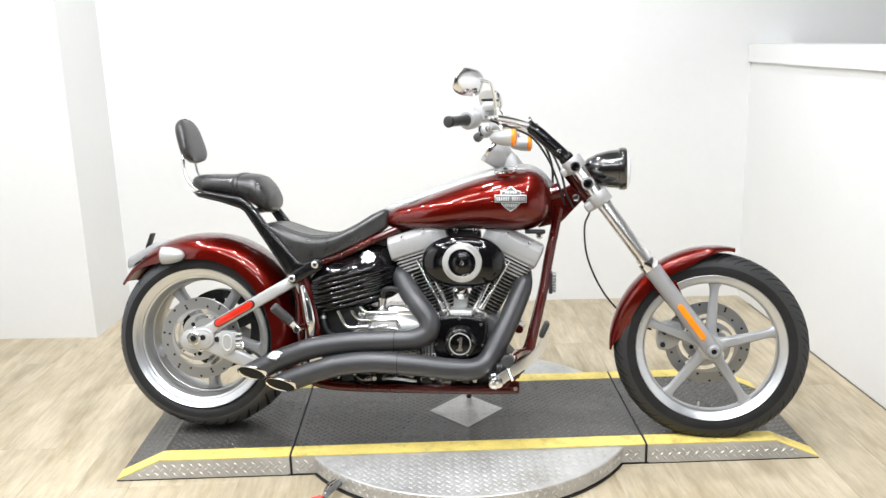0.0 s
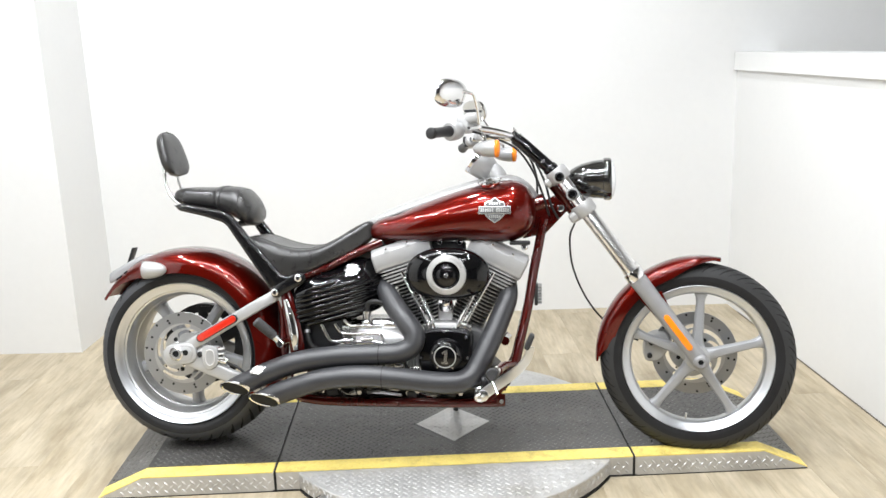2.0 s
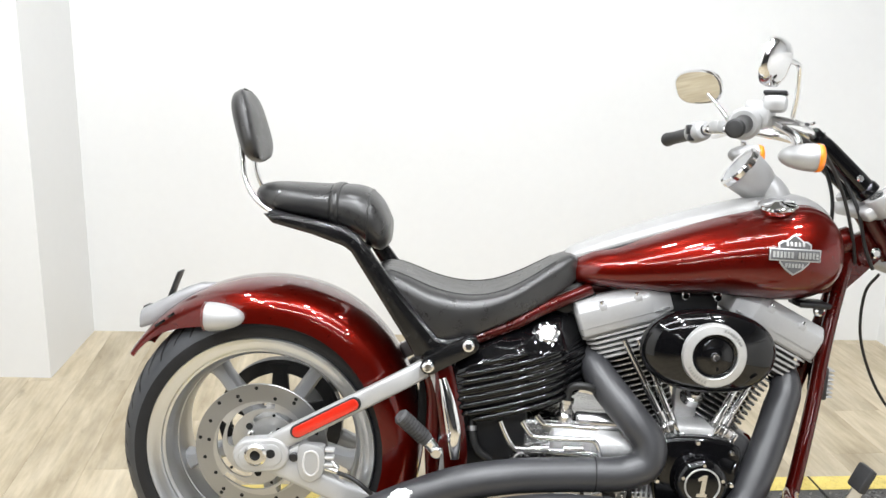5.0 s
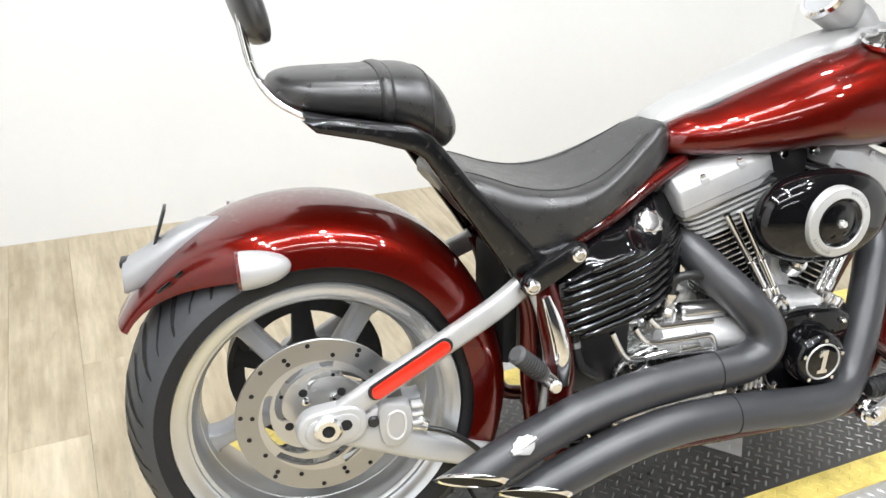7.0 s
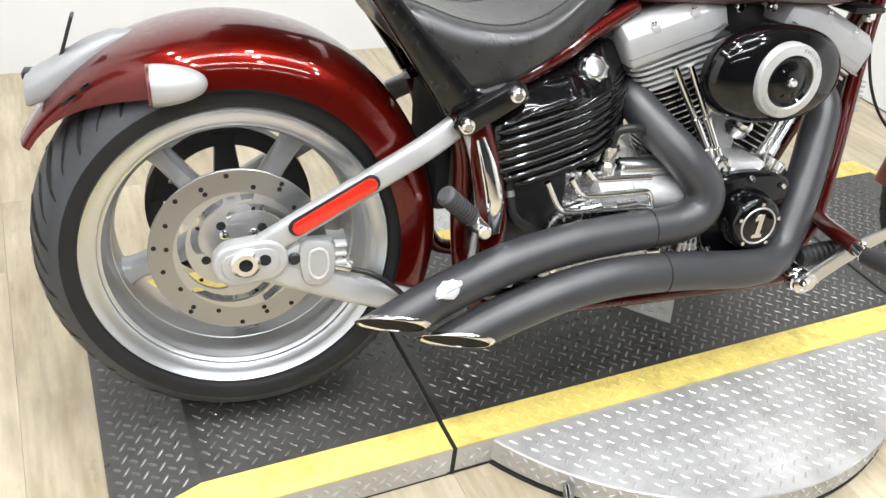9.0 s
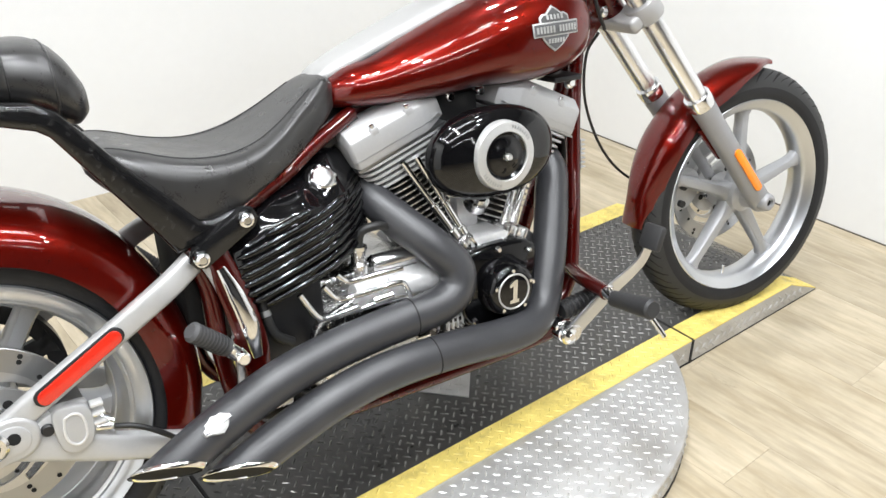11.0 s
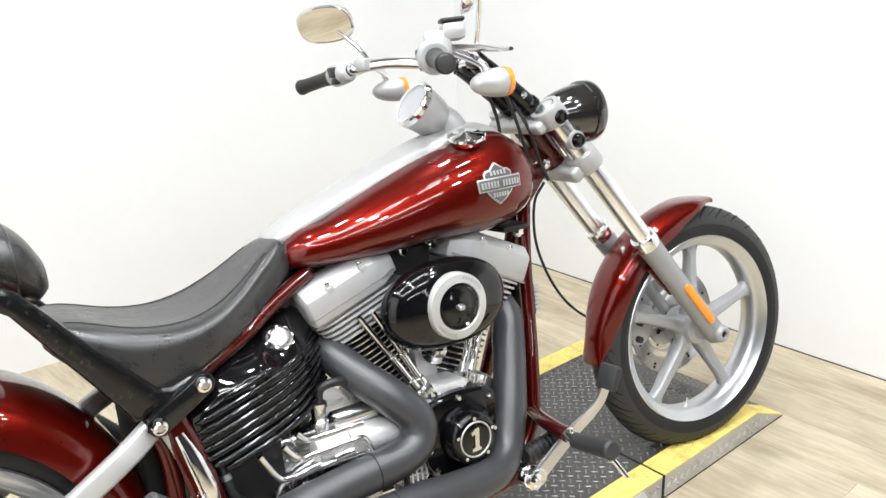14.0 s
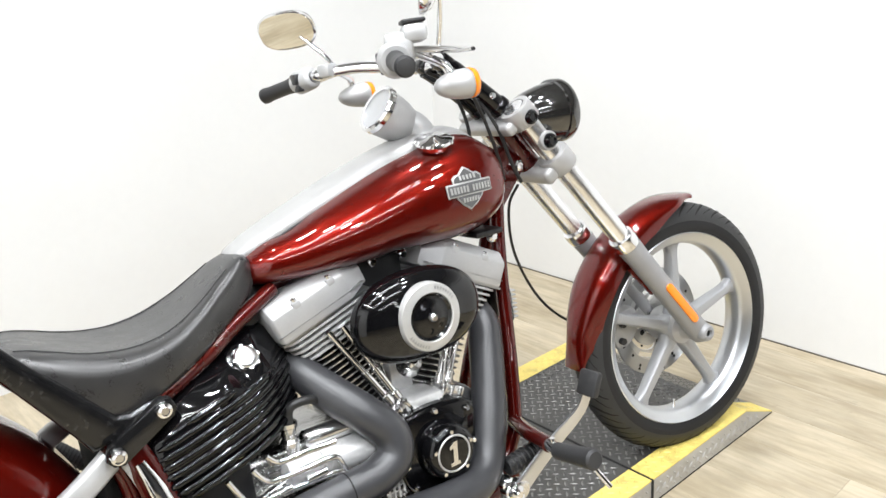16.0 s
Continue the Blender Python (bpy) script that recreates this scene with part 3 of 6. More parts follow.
def tread_grooves(half, r_rim, r_out, at, count, xf=None):
    """Slanting dark strips laid over the shoulders of a tyre, for the shade in its slits."""
    prof = wheel_tyre(half, r_rim, r_out, at)
    table = [(a, r) for r, a in prof]
    bm = bmesh.new()
    for s in (-1, 1):
        for k in range(count):
            a0 = 2 * math.pi * (k + (0.5 if s > 0 else 0)) / count
            prev = None
            for q in range(9):
                u = q / 8
                y = s * half * ((0.30 if k % 2 else 0.12) + (0.58 if k % 2 else 0.80) * u)
                r = lerp_table(table, y)[0] + 0.0012
                a = a0 + 0.17 * u ** 1.6
                w = (0.016 if half > 0.1 else 0.010) * math.sin(math.pi * min(0.96, 0.08 + u * 0.9)) ** 0.6 * (0.6 if k % 2 else 1.0)
                pts = [bm.verts.new((r * math.cos(a + d / r_out), y, r * math.sin(a + d / r_out))) for d in (-w / 2, w / 2)]
                if prev:
                    bm.faces.new((prev[0], prev[1], pts[1], pts[0]))
                prev = pts
    bmesh.ops.translate(bm, vec=at, verts=bm.verts)
    return bm


# ---- rear wheel
rear = part("rear_wheel", lathe([(0.2515, -0.110), (0.2490, -0.114), (0.2455, -0.1115), (0.2390, -0.1065), (0.2345, -0.1050), (0.2250, -0.1015), (0.2228, -0.0995), (0.2220, -0.094)], (0, 0, 0), Y, 96), LIP, bike,
            "polished aluminium five-spoke rear wheel")
part("lip", lathe([(0.2515, 0.110), (0.2490, 0.114), (0.2455, 0.1115), (0.233, 0.104), (0.229, 0.094)], (0, 0, 0), Y, 96), POLISHED, rear)
part("rim", lathe([(0.2220, -0.094), (0.2205, -0.0925), (0.2160, -0.0905), (0.2150, -0.086), (0.2090, -0.080), (0.2065, -0.060), (0.2035, -0.045), (0.2015, -0.044), (0.2000, -0.035), (0.198, 0.0), (0.200, 0.035), (0.21, 0.08), (0.229, 0.094), (0.235, 0.08),
                   (0.235, -0.08)], (0, 0, 0), Y, 96, closed=True), MACHINED, rear, "machined aluminium rim barrel")
TYRE_AT = (0.005, 0.0, -0.0045)
tyre("tyre", 0.116, 0.245, 0.3315, TYRE_AT, rear, "wide black rear tyre")
tagged(part("recess_shade", tread_grooves(0.116, 0.245, 0.3315, TYRE_AT, 44), GROOVE, rear, smooth=0), kind="stuff")


def spoke(centre, angle, r0, r1, w0, w1, y_hub, y_rim, t0, t1):
    rows = []
    for u in [k / 10 for k in range(11)]:
        r = r0 + (r1 - r0) * u
        flare = max(0, (u - 0.82) / 0.18) ** 2 * 0.03 + max(0, (0.15 - u) / 0.15) ** 2 * 0.02
        w = w0 + (w1 - w0) * u + flare
        t = t0 + (t1 - t0) * u
        y = y_hub + (y_rim - y_hub) * u
        d = V((math.cos(angle), 0, math.sin(angle)))
        n = V((-math.sin(angle), 0, math.cos(angle)))
        ring = []
        for k in range(12):
            a = 2 * math.pi * k / 12
            ca, sa = math.cos(a), math.sin(a)
            ring.append(V(centre) + d * r + n * (w / 2 * math.copysign(abs(ca) ** 0.65, ca)) + Y * (y + t / 2 * math.copysign(abs(sa) ** 0.65, sa)))
        rows.append(ring)
    return loft(rows)


for k in range(5):
    part("spoke", spoke((0, 0, 0), radians(57 + 72 * k), 0.045, 0.206, 0.036, 0.034, 0.0, 0.0, 0.07, 0.05), SPOKE, rear, "grey painted spoke")
part("hub", lathe([(0, -0.1), (0.034, -0.1), (0.036, -0.075), (0.055, -0.06), (0.06, 0.0), (0.055, 0.06), (0.036, 0.09), (0, 0.09)], (0, 0, 0), Y, 32), ALU, rear)


def slot_outline(cx, cz, a, b, half, r, seg=10):
    d = V((math.cos(a), math.sin(a)))
    out = []
    for k in range(2 * seg + 2):
        t = -math.pi / 2 + math.pi * k / seg if k <= seg else math.pi / 2 + math.pi * (k - seg - 1) / seg
        c = half if k <= seg else -half
        q = V((c + r * math.cos(t), r * math.sin(t)))
        out.append((cx + q.x * d.x - q.y * d.y, cz + q.x * d.y + q.y * d.x))
    return out


def swept_arm(at, r, start, t):
    """One of five arms of a disc, bounded by swept slots that run outwards against the clock."""
    w, sweep, fifth = 0.045, radians(105), 2 * math.pi / 5

    def along(x):
        return min(1.0, max(0.0, (x - 0.40) / 0.28)) ** 2
    bm, grid = bmesh.new(), []
    for i in range(23):
        q = 0.345 + 0.387 * i / 22
        u1, u2 = along(q - w), along(q + w)
        a0, a1 = start - sweep * u2, start - fifth - sweep * u1
        row = []
        for k in range(9):
            a = a0 + (a1 - a0) * k / 8
            x, z = at[0] + r * q * math.cos(a), at[2] + r * q * math.sin(a)
            row.append((bm.verts.new((x, at[1] - t, z)), bm.verts.new((x, at[1] + t, z))))
        grid.append(row)
    for i in range(22):
        for k in range(8):
            a, b, c, d = grid[i][k], grid[i][k + 1], grid[i + 1][k + 1], grid[i + 1][k]
            bm.faces.new((a[0], b[0], c[0], d[0]))
            bm.faces.new((d[1], c[1], b[1], a[1]))
        for k in (0, 8):
            bm.faces.new((grid[i][k][0], grid[i + 1][k][0], grid[i + 1][k][1], grid[i][k][1]))
    bmesh.ops.recalc_face_normals(bm, faces=bm.faces)
    return bm


def rotor(at, s, r, xf, parent, hole_phase=0.0):
    """A brake disc with a drilled rim on five swept arms. s: the side it faces."""
    d = part("brake_disc", disc_with_holes(r * 0.725, r, 0.006, None, at, Y, 96), STEEL, parent, "drilled steel brake disc", xf)
    # nothing is drilled: dark discs on the face carry the shade of the holes
    for k in range(25):
        a = 2 * math.pi * (k + 0.35 * (k % 4)) / 25 + hole_phase
        rr = r * (0.935, 0.87, 0.80)[k % 3]
        p = V(at) + V((rr * math.cos(a), s * 0.0033, rr * math.sin(a)))
        part("hole_shade", cyl(p, p + V((0, s * 0.0005, 0)), 0.0042, seg=10), GROOVE, d, "", xf)
    part("carrier", lathe([(r * 0.16, -0.0035), (r * 0.352, -0.0035), (r * 0.352, 0.0035), (r * 0.16, 0.0035)], at, Y, 48, closed=True), CARRIER, d, "brushed disc carrier", xf)
    for k in range(5):
        a = math.pi + 2 * math.pi * k / 5 + hole_phase
        part("arm", swept_arm(at, r, a, 0.0032), CARRIER, d, "", xf)
        for rr, h, size in ((0.385, a + radians(12), 0.0078), (0.55, a - radians(108), 0.0035)):
            p = V(at) + V((r * rr * math.cos(h), s * 0.0034, r * rr * math.sin(h)))
            part("lightening_hole_shade", cyl(p, p + V((0, s * 0.0006, 0)), size, seg=14), GROOVE, d, "", xf)
        h = a + radians(18)
        p = V(at) + V((r * 0.275 * math.cos(h), s * 0.003, r * 0.275 * math.sin(h)))
        bolt = part("bolt", lathe([(0, 0.006), (0.004, 0.006), (0.0075, 0.004), (0.0085, 0.0)], p, (0, s, 0), 16), CHROME, d, "chrome button-head bolt", xf)
        part("socket_shade", cyl(p + V((0, s * 0.0058, 0)), p + V((0, s * 0.0064, 0)), 0.003, seg=6), GROOVE, bolt, "", xf)
    return d


rotor((0, -0.098, 0), -1, 0.146, None, rear)
pulley = part("drive_pulley", lathe([(0.118, 0.092), (0.150, 0.095), (0.150, 0.13), (0.140, 0.13), (0.132, 0.104), (0.118, 0.102)], (0, 0, 0), Y, 64, closed=True), SATIN, rear, "black belt pulley")
for k in range(5):
    part("web", spoke((0, 0.03, 0), radians(20 + 72 * k), 0.05, 0.140, 0.05, 0.034, 0.07, 0.07, 0.02, 0.02), SATIN, pulley)

# ---- swingarm


def arm(s, pts, w, t):
    """A flattened tapering arm in the x-z plane."""
    rows = []
    line = spline([(x, s * y, z) for x, y, z in pts], 6)
    for i, p in enumerate(line):
        d = (line[min(i + 1, len(line) - 1)] - line[max(i - 1, 0)]).normalized()
        n = d.cross(Y).normalized()
        u = i / (len(line) - 1)
        ww, tt = w[0] + (w[1] - w[0]) * u, t
        ring = []
        for k in range(16):
            a = 2 * math.pi * k / 16
            ca, sa = math.cos(a), math.sin(a)
            ring.append(p + n * (ww / 2 * math.copysign(abs(ca) ** 0.55, ca)) + Y * (tt / 2 * math.copysign(abs(sa) ** 0.55, sa)))
        rows.append(ring)
    return loft(rows)


swing = part("swingarm", arm(-1, [(0.02, 0.148, 0.022), (0.10, 0.150, 0.070), (0.21, 0.152, 0.134), (0.30, 0.150, 0.186), (0.350, 0.136, 0.214)], (0.042, 0.040), 0.026), SWING, bike,
             "silver painted triangulated swingarm")
part("lower_arm", arm(-1, [(0.03, 0.146, -0.004), (0.10, 0.145, -0.034), (0.18, 0.142, -0.068), (0.30, 0.135, -0.112)], (0.054, 0.046), 0.026), SWING, swing)
part("upper_arm", arm(1, [(0.02, 0.148, 0.022), (0.10, 0.150, 0.070), (0.21, 0.152, 0.134), (0.30, 0.150, 0.186), (0.350, 0.136, 0.214)], (0.042, 0.040), 0.026), SWING, swing)
part("lower_arm", arm(1, [(0.03, 0.146, -0.004), (0.10, 0.145, -0.034), (0.18, 0.142, -0.068), (0.30, 0.135, -0.112)], (0.054, 0.046), 0.026), SWING, swing)
part("front_brace", arm(-1, [(0.36, 0.150, 0.222), (0.385, 0.148, 0.15), (0.40, 0.145, 0.05), (0.39, 0.14, -0.08)], (0.012, 0.012), 0.012), SWING, swing)


for s in (-1, 1):
    y0, y1 = sorted((s * 0.132, s * 0.166))
    dropout = part("dropout", slab(slot_outline(0.012, 0.008, 0.12, 0, 0.024, 0.037), y0, y1, 0.007, 3), SWING, swing, "silver axle dropout")
    y0, y1 = sorted((s * 0.160, s * 0.1690))
    part("axle_recess", slab(slot_outline(0.012, 0.008, 0.12, 0, 0.022, 0.025), y0, y1, 0.003), SWING, dropout)
    part("axle_nut", lathe([(0.0, 0), (0.024, 0), (0.024, 0.008), (0.019, 0.012), (0.011, 0.012), (0.010, 0.004), (0, 0.004)], (0.003, s * 0.166, 0.012), (0, s, 0), 24), POLISHED, dropout)
    part("axle_hole_shade", cyl((0.003, s * 0.1675, 0.012), (0.003, s * 0.1702, 0.012), 0.0105, seg=16), GROOVE, dropout)
    part("adjuster_hole_shade", cyl((0.034, s * 0.1685, 0.015), (0.034, s * 0.1698, 0.015), 0.010, seg=14), GROOVE, dropout)


def strip(p0, p1, y, w, t, round_=0.5):
    a, b = V((p0[0], p0[1])), V((p1[0], p1[1]))
    ang = math.atan2(b.y - a.y, b.x - a.x)
    c = (a + b) / 2
    return slab(slot_outline(c.x, c.y, ang, 0, (b - a).length / 2 - w * 0.3, w / 2), y - t / 2, y + t / 2, min(t, w) * 0.25)


for s in (-1, 1):
    base_ = part("side_reflector", strip((0.080, 0.062), (0.214, 0.139), s * 0.164, 0.029, 0.008), SATIN, swing, "black reflector mount")
    part("reflector", strip((0.084, 0.064), (0.210, 0.137), s * 0.169, 0.024, 0.008), REDLENS, base_, "red reflector")
cal = part("rear_caliper", box(0.118, -0.142, -0.002, 0.062, 0.03, 0.078, 0.012), SILVER, bike, "silver rear brake caliper")
part("body", slab(curve_outline([(0.092, 0.034), (0.13, 0.038), (0.148, 0.022), (0.146, -0.024), (0.12, -0.044), (0.095, -0.03)], 4), -0.166, -0.15, 0.006), SILVER, cal)
part("recess", tube([(0.108, -0.1665, 0.022), (0.122, -0.1665, 0.026), (0.134, -0.1665, 0.016), (0.135, -0.1665, -0.014), (0.122, -0.1665, -0.028), (0.108, -0.1665, -0.020), (0.104, -0.1665, 0.0), (0.108, -0.1665, 0.022)], 0.0022, 8), ALU, cal)
part("ear", slab(slot_outline(0.152, -0.040, -0.7, 0, 0.012, 0.017), -0.150, -0.134, 0.003), SILVER, cal)
part("ear", slab(slot_outline(0.086, 0.010, 0.5, 0, 0.008, 0.018), -0.156, -0.136, 0.003), ALU, cal)
part("hose_fitting", cyl((0.148, -0.158, -0.012), (0.176, -0.156, -0.020), 0.0062, seg=12, bevel=0.001), POLISHED, cal)
part("bracket", slab(curve_outline([(0.06, 0.02), (0.10, 0.02), (0.17, -0.03), (0.175, -0.055), (0.15, -0.06), (0.08, -0.02)], 4), -0.14, -0.128, 0.003), ALU, cal)
part("bolt", cyl((0.082, -0.14, 0.008), (0.082, -0.164, 0.008), 0.0100, seg=16, bevel=0.002), SATIN, cal, "black pad pin")
part("bolt", cyl((0.158, -0.135, -0.047), (0.158, -0.154, -0.047), 0.0085, seg=16, bevel=0.002), SATIN, cal, "black slide pin")
part("bleeder", cyl((0.162, -0.15, 0.0), (0.178, -0.156, -0.012), 0.005, seg=10), CHROME, cal)
for k in range(3):
    part("fin", box(0.158, -0.155, 0.028 - k * 0.016, 0.02, 0.02, 0.006, 0.002), ALU, cal)
part("brake_hose", tube([(0.168, -0.15, -0.022), (0.21, -0.165, -0.03), (0.25, -0.165, -0.06), (0.30, -0.14, -0.12)], 0.0048, 10), CABLE, bike, "black rubber brake hose")

# ---- rear fender


def fender(centre, a0, a1, r_mid, half, skirt, n=48, m=18, tail=None, nose=None):
    rows_out = []
    for i in range(n + 1):
        u = i / n
        a = radians(a0 + (a1 - a0) * u)
        rm, hw, sk = r_mid(u), half(u), skirt(u)
        row = []
        for j in range(m + 1):
            v = -1 + 2 * j / m
            ph = v * math.pi / 2
            yy = hw * math.copysign(abs(math.sin(ph)) ** 0.85, v)
            rr = rm - sk * (1 - abs(math.cos(ph)) ** 0.62)
            row.append((V(centre) + V((rr * math.cos(a), yy, rr * math.sin(a))), V((math.cos(a) * math.cos(ph), math.sin(ph), math.sin(a) * math.cos(ph))).normalized()))
        rows_out.append(row)
    bm = bmesh.new()
    t = 0.0028
    out = [[bm.verts.new(p) for p, _ in row] for row in rows_out]
    inn = [[bm.verts.new(p - nn * t) for p, nn in row] for row in rows_out]
    for g, flip in ((out, 0), (inn, 1)):
        for a, b in zip(g, g[1:]):
            for k in range(m):
                f = (a[k], a[k + 1], b[k + 1], b[k])
                bm.faces.new(f[::-1] if flip else f)
    for k in range(m):
        bm.faces.new((out[0][k], inn[0][k], inn[0][k + 1], out[0][k + 1]))
        bm.faces.new((out[-1][k], out[-1][k + 1], inn[-1][k + 1], inn[-1][k]))
    for a, b, c, d in zip(out, out[1:], inn, inn[1:]):
        bm.faces.new((a[0], b[0], d[0], c[0]))
        bm.faces.new((a[-1], c[-1], d[-1], b[-1]))
    return bm


def ease(u):
    u = min(1, max(0, u))
    return u * u * (3 - 2 * u)


rfend = part("rear_fender", fender((0, 0, 0), -28, 149, lambda u: 0.353 + 0.018 * ease((u - 0.22) / 0.34) - 0.004 * ease((u - 0.8) / 0.2), lambda u: 0.132 + 0.005 * ease((u - 0.2) / 0.3) - 0.07 * ease((u - 0.72) / 0.28) ** 1.2,
                                   lambda u: 0.084 * (1 - 0.78 * ease((u - 0.74) / 0.26))), RED, bike, "glossy candy-red wide rear fender", smooth=60)
light_rows = []
TAIL = [  # x, half width, bottom, top
(-0.138, 0.008, 0.340, 0.346), (-0.170, 0.026, 0.322, 0.344), (-0.205, 0.036, 0.300, 0.331), (-0.240, 0.041, 0.272, 0.311), (-0.270, 0.042, 0.250, 0.294), (-0.292, 0.041, 0.242, 0.282), (-0.297, 0.039, 0.243, 0.280)]
for x, hw, lo, hi in TAIL:
    row = []
    for k in range(24):
        a = 2 * math.pi * k / 24
        ca, sa = math.cos(a), math.sin(a)
        row.append(V((x, hw * math.copysign(abs(ca) ** 0.4, ca), lo + (hi - lo) * (0.5 + 0.5 * math.copysign(abs(sa) ** 0.4, sa)) - 0.010 * abs(ca) ** 2)))
    light_rows.append(row)
part("tail_light", loft(light_rows), FORK_GREY, rfend, "silver wedge-shaped tail light fairing", smooth=50)
plate = part("plate_bracket", box(-0.240, 0.012, 0.316, 0.005, 0.040, 0.105, 0.001, Matrix.Rotation(radians(20), 4, "Y")), SATIN, bike, "small black licence plate bracket")
part("plate_arm", tube([(-0.235, 0.01, 0.285), (-0.258, 0.012, 0.275), (-0.285, 0.014, 0.272)], 0.005, 10), SATIN, plate)
part("plate_lamp", box(-0.292, 0.014, 0.276, 0.022, 0.036, 0.012, 0.003), SATIN, plate)
for s in (-1, 1):
    for a, w in ((126, 0.020), (131, 0.034)):
        q = radians(a)
        part("fender_slot", box(0.352 * math.cos(q), s * 0.098, 0.352 * math.sin(q), w * 0.8, 0.003, 0.006, 0.001, Matrix.Rotation(radians(-35), 4, "Y")), GLOSS, rfend)
BULLET = [(0, 0), (0.005, 0.0008), (0.0105, 0.004), (0.0165, 0.011), (0.0225, 0.023), (0.0272, 0.040), (0.0300, 0.058), (0.0310, 0.074), (0.0295, 0.080)]


def turn_signal(tip, direction, scale, lens_mat, name, parent, xf=None, label="silver bullet turn signal", dome=1.0):
    d = V(direction).normalized()
    s = part(name, lathe([(r * scale, a * scale) for r, a in BULLET], tip, d, 32), SILVER, parent, label, xf, 60)
    at = V(tip) + d * 0.079 * scale
    part("lens", lathe([(0.031 * scale, 0), (0.0315 * scale, 0.004), (0.030 * scale, 0.004 + 0.008 * scale * dome), (0.018 * scale, 0.004 + 0.013 * scale * dome), (0, 0.004 + 0.014 * scale * dome)], at, d, 32), lens_mat, s, "", xf, 60)
    return s


for s in (-1, 1):
    sig = turn_signal((-0.036, s * 0.146, 0.300), (-1, 0, -0.03), 1.0, material("dark_red_lens", (0.11, 0.010, 0.009), 0.15, coat=1.0), "rear_turn_signal", bike, dome=0.15)
    part("stem", cyl((-0.095, s * 0.10, 0.290), (-0.095, s * 0.135, 0.298), 0.010), SILVER, sig)

# ---- pillion, backrest and their struts
STRUT = [(-0.004, 0.522), (0.016, 0.503), (0.097, 0.485), (0.165, 0.464), (0.182, 0.452), (0.307, 0.270), (0.328, 0.236), (0.352, 0.240), (0.446, 0.264), (0.452, 0.280), (0.440, 0.290),
         (0.424, 0.290), (0.392, 0.281), (0.372, 0.284), (0.268, 0.400), (0.222, 0.458), (0.196, 0.488), (0.165, 0.505), (0.05, 0.524)]
LOWER_BAR = [(0.339, 0.222), (0.349, 0.210), (0.365, 0.208), (0.454, 0.261), (0.461, 0.276), (0.454, 0.292), (0.438, 0.296), (0.347, 0.244)]
rack = part("pillion_rack", slab(STRUT, -0.152, -0.122, 0.011, 4), WORN_GLOSS, bike, "worn gloss black pillion support strut")
part("strut", slab(STRUT, 0.122, 0.152, 0.011, 4), WORN_GLOSS, rack)
part("lower_bar", slab(LOWER_BAR, -0.172, -0.152, 0.004), WORN_GLOSS, rack, "gloss black fender strut")
part("lower_bar", slab(LOWER_BAR, 0.152, 0.172, 0.004), GLOSS, rack, "gloss black fender strut")
part("cross_plate", box(0.085, 0, 0.506, 0.17, 0.245, 0.008, 0.003, Matrix.Rotation(radians(12), 4, "Y")), SATIN, rack)
part("cross_bar", cyl((0.205, -0.125, 0.455), (0.205, 0.125, 0.455), 0.010), SATIN, rack)
for s in (-1, 1):
    for x, z in ((0.438, 0.277), (0.357, 0.228)):
        part("bolt", lathe([(0, 0.012), (0.006, 0.012), (0.0085, 0.009), (0.0125, 0.008), (0.0135, 0.003), (0.0135, 0)], (x, s * 0.172, z), (0, s, 0), 20), CHROME, rack,
             "chrome dome bolt")
PILL = [  # x, half width, bottom, top
    (-0.045, 0.030, 0.545, 0.564), (-0.036, 0.060, 0.531, 0.575), (-0.01, 0.085, 0.520, 0.582), (0.04, 0.098, 0.510, 0.584), (0.10, 0.105, 0.503, 0.584), (0.15, 0.112, 0.488, 0.586),
    (0.19, 0.113, 0.468, 0.583), (0.216, 0.111, 0.452, 0.570), (0.237, 0.103, 0.446, 0.545), (0.252, 0.080, 0.460, 0.515)]


def pad_sections(table, xs, n=28, e=2.6, lean=0.0):
    rows = []
    for x in xs:
        hw, lo, hi = smooth_table(table, x)
        c, hh = (lo + hi) / 2, (hi - lo) / 2
        ring = []
        for k in range(n):
            a = 2 * math.pi * k / n
            ca, sa = math.cos(a), math.sin(a)
            ring.append(V((x, hw * math.copysign(abs(ca) ** (2 / e), ca), c + hh * math.copysign(abs(sa) ** (2 / e), sa))))
        rows.append(ring)
    return rows


def frange(a, b, n):
    return [a + (b - a) * k / n for k in range(n + 1)]


pill = part("pillion_seat", loft(pad_sections(PILL, frange(-0.045, 0.252, 40))), LEATHER, bike, "black leather pillion pad with a strap", smooth=70)


def ring_band(table, x0, x1, grow, n=28, e=2.6):
    rows = pad_sections(table, frange(x0, x1, 4), n, e)
    out = []
    for i, row in enumerate(rows):
        g = grow * (0.3 if i in (0, 4) else 1)
        c = sum(row, V()) / len(row)
        out.append([p + (p - c).normalized() * g for p in row])
    return loft(out)


part("strap", ring_band(PILL, 0.126, 0.145, 0.004), LEATHER, pill, "stitched leather strap", smooth=70)
part("seam", ring_band(PILL, 0.124, 0.127, 0.0015), SEAM, pill, smooth=70)
part("seam", ring_band(PILL, 0.144, 0.147, 0.0015), SEAM, pill, smooth=70)
part("piping", ring_band(PILL, 0.206, 0.210, 0.0022), LEATHER, pill, smooth=70)


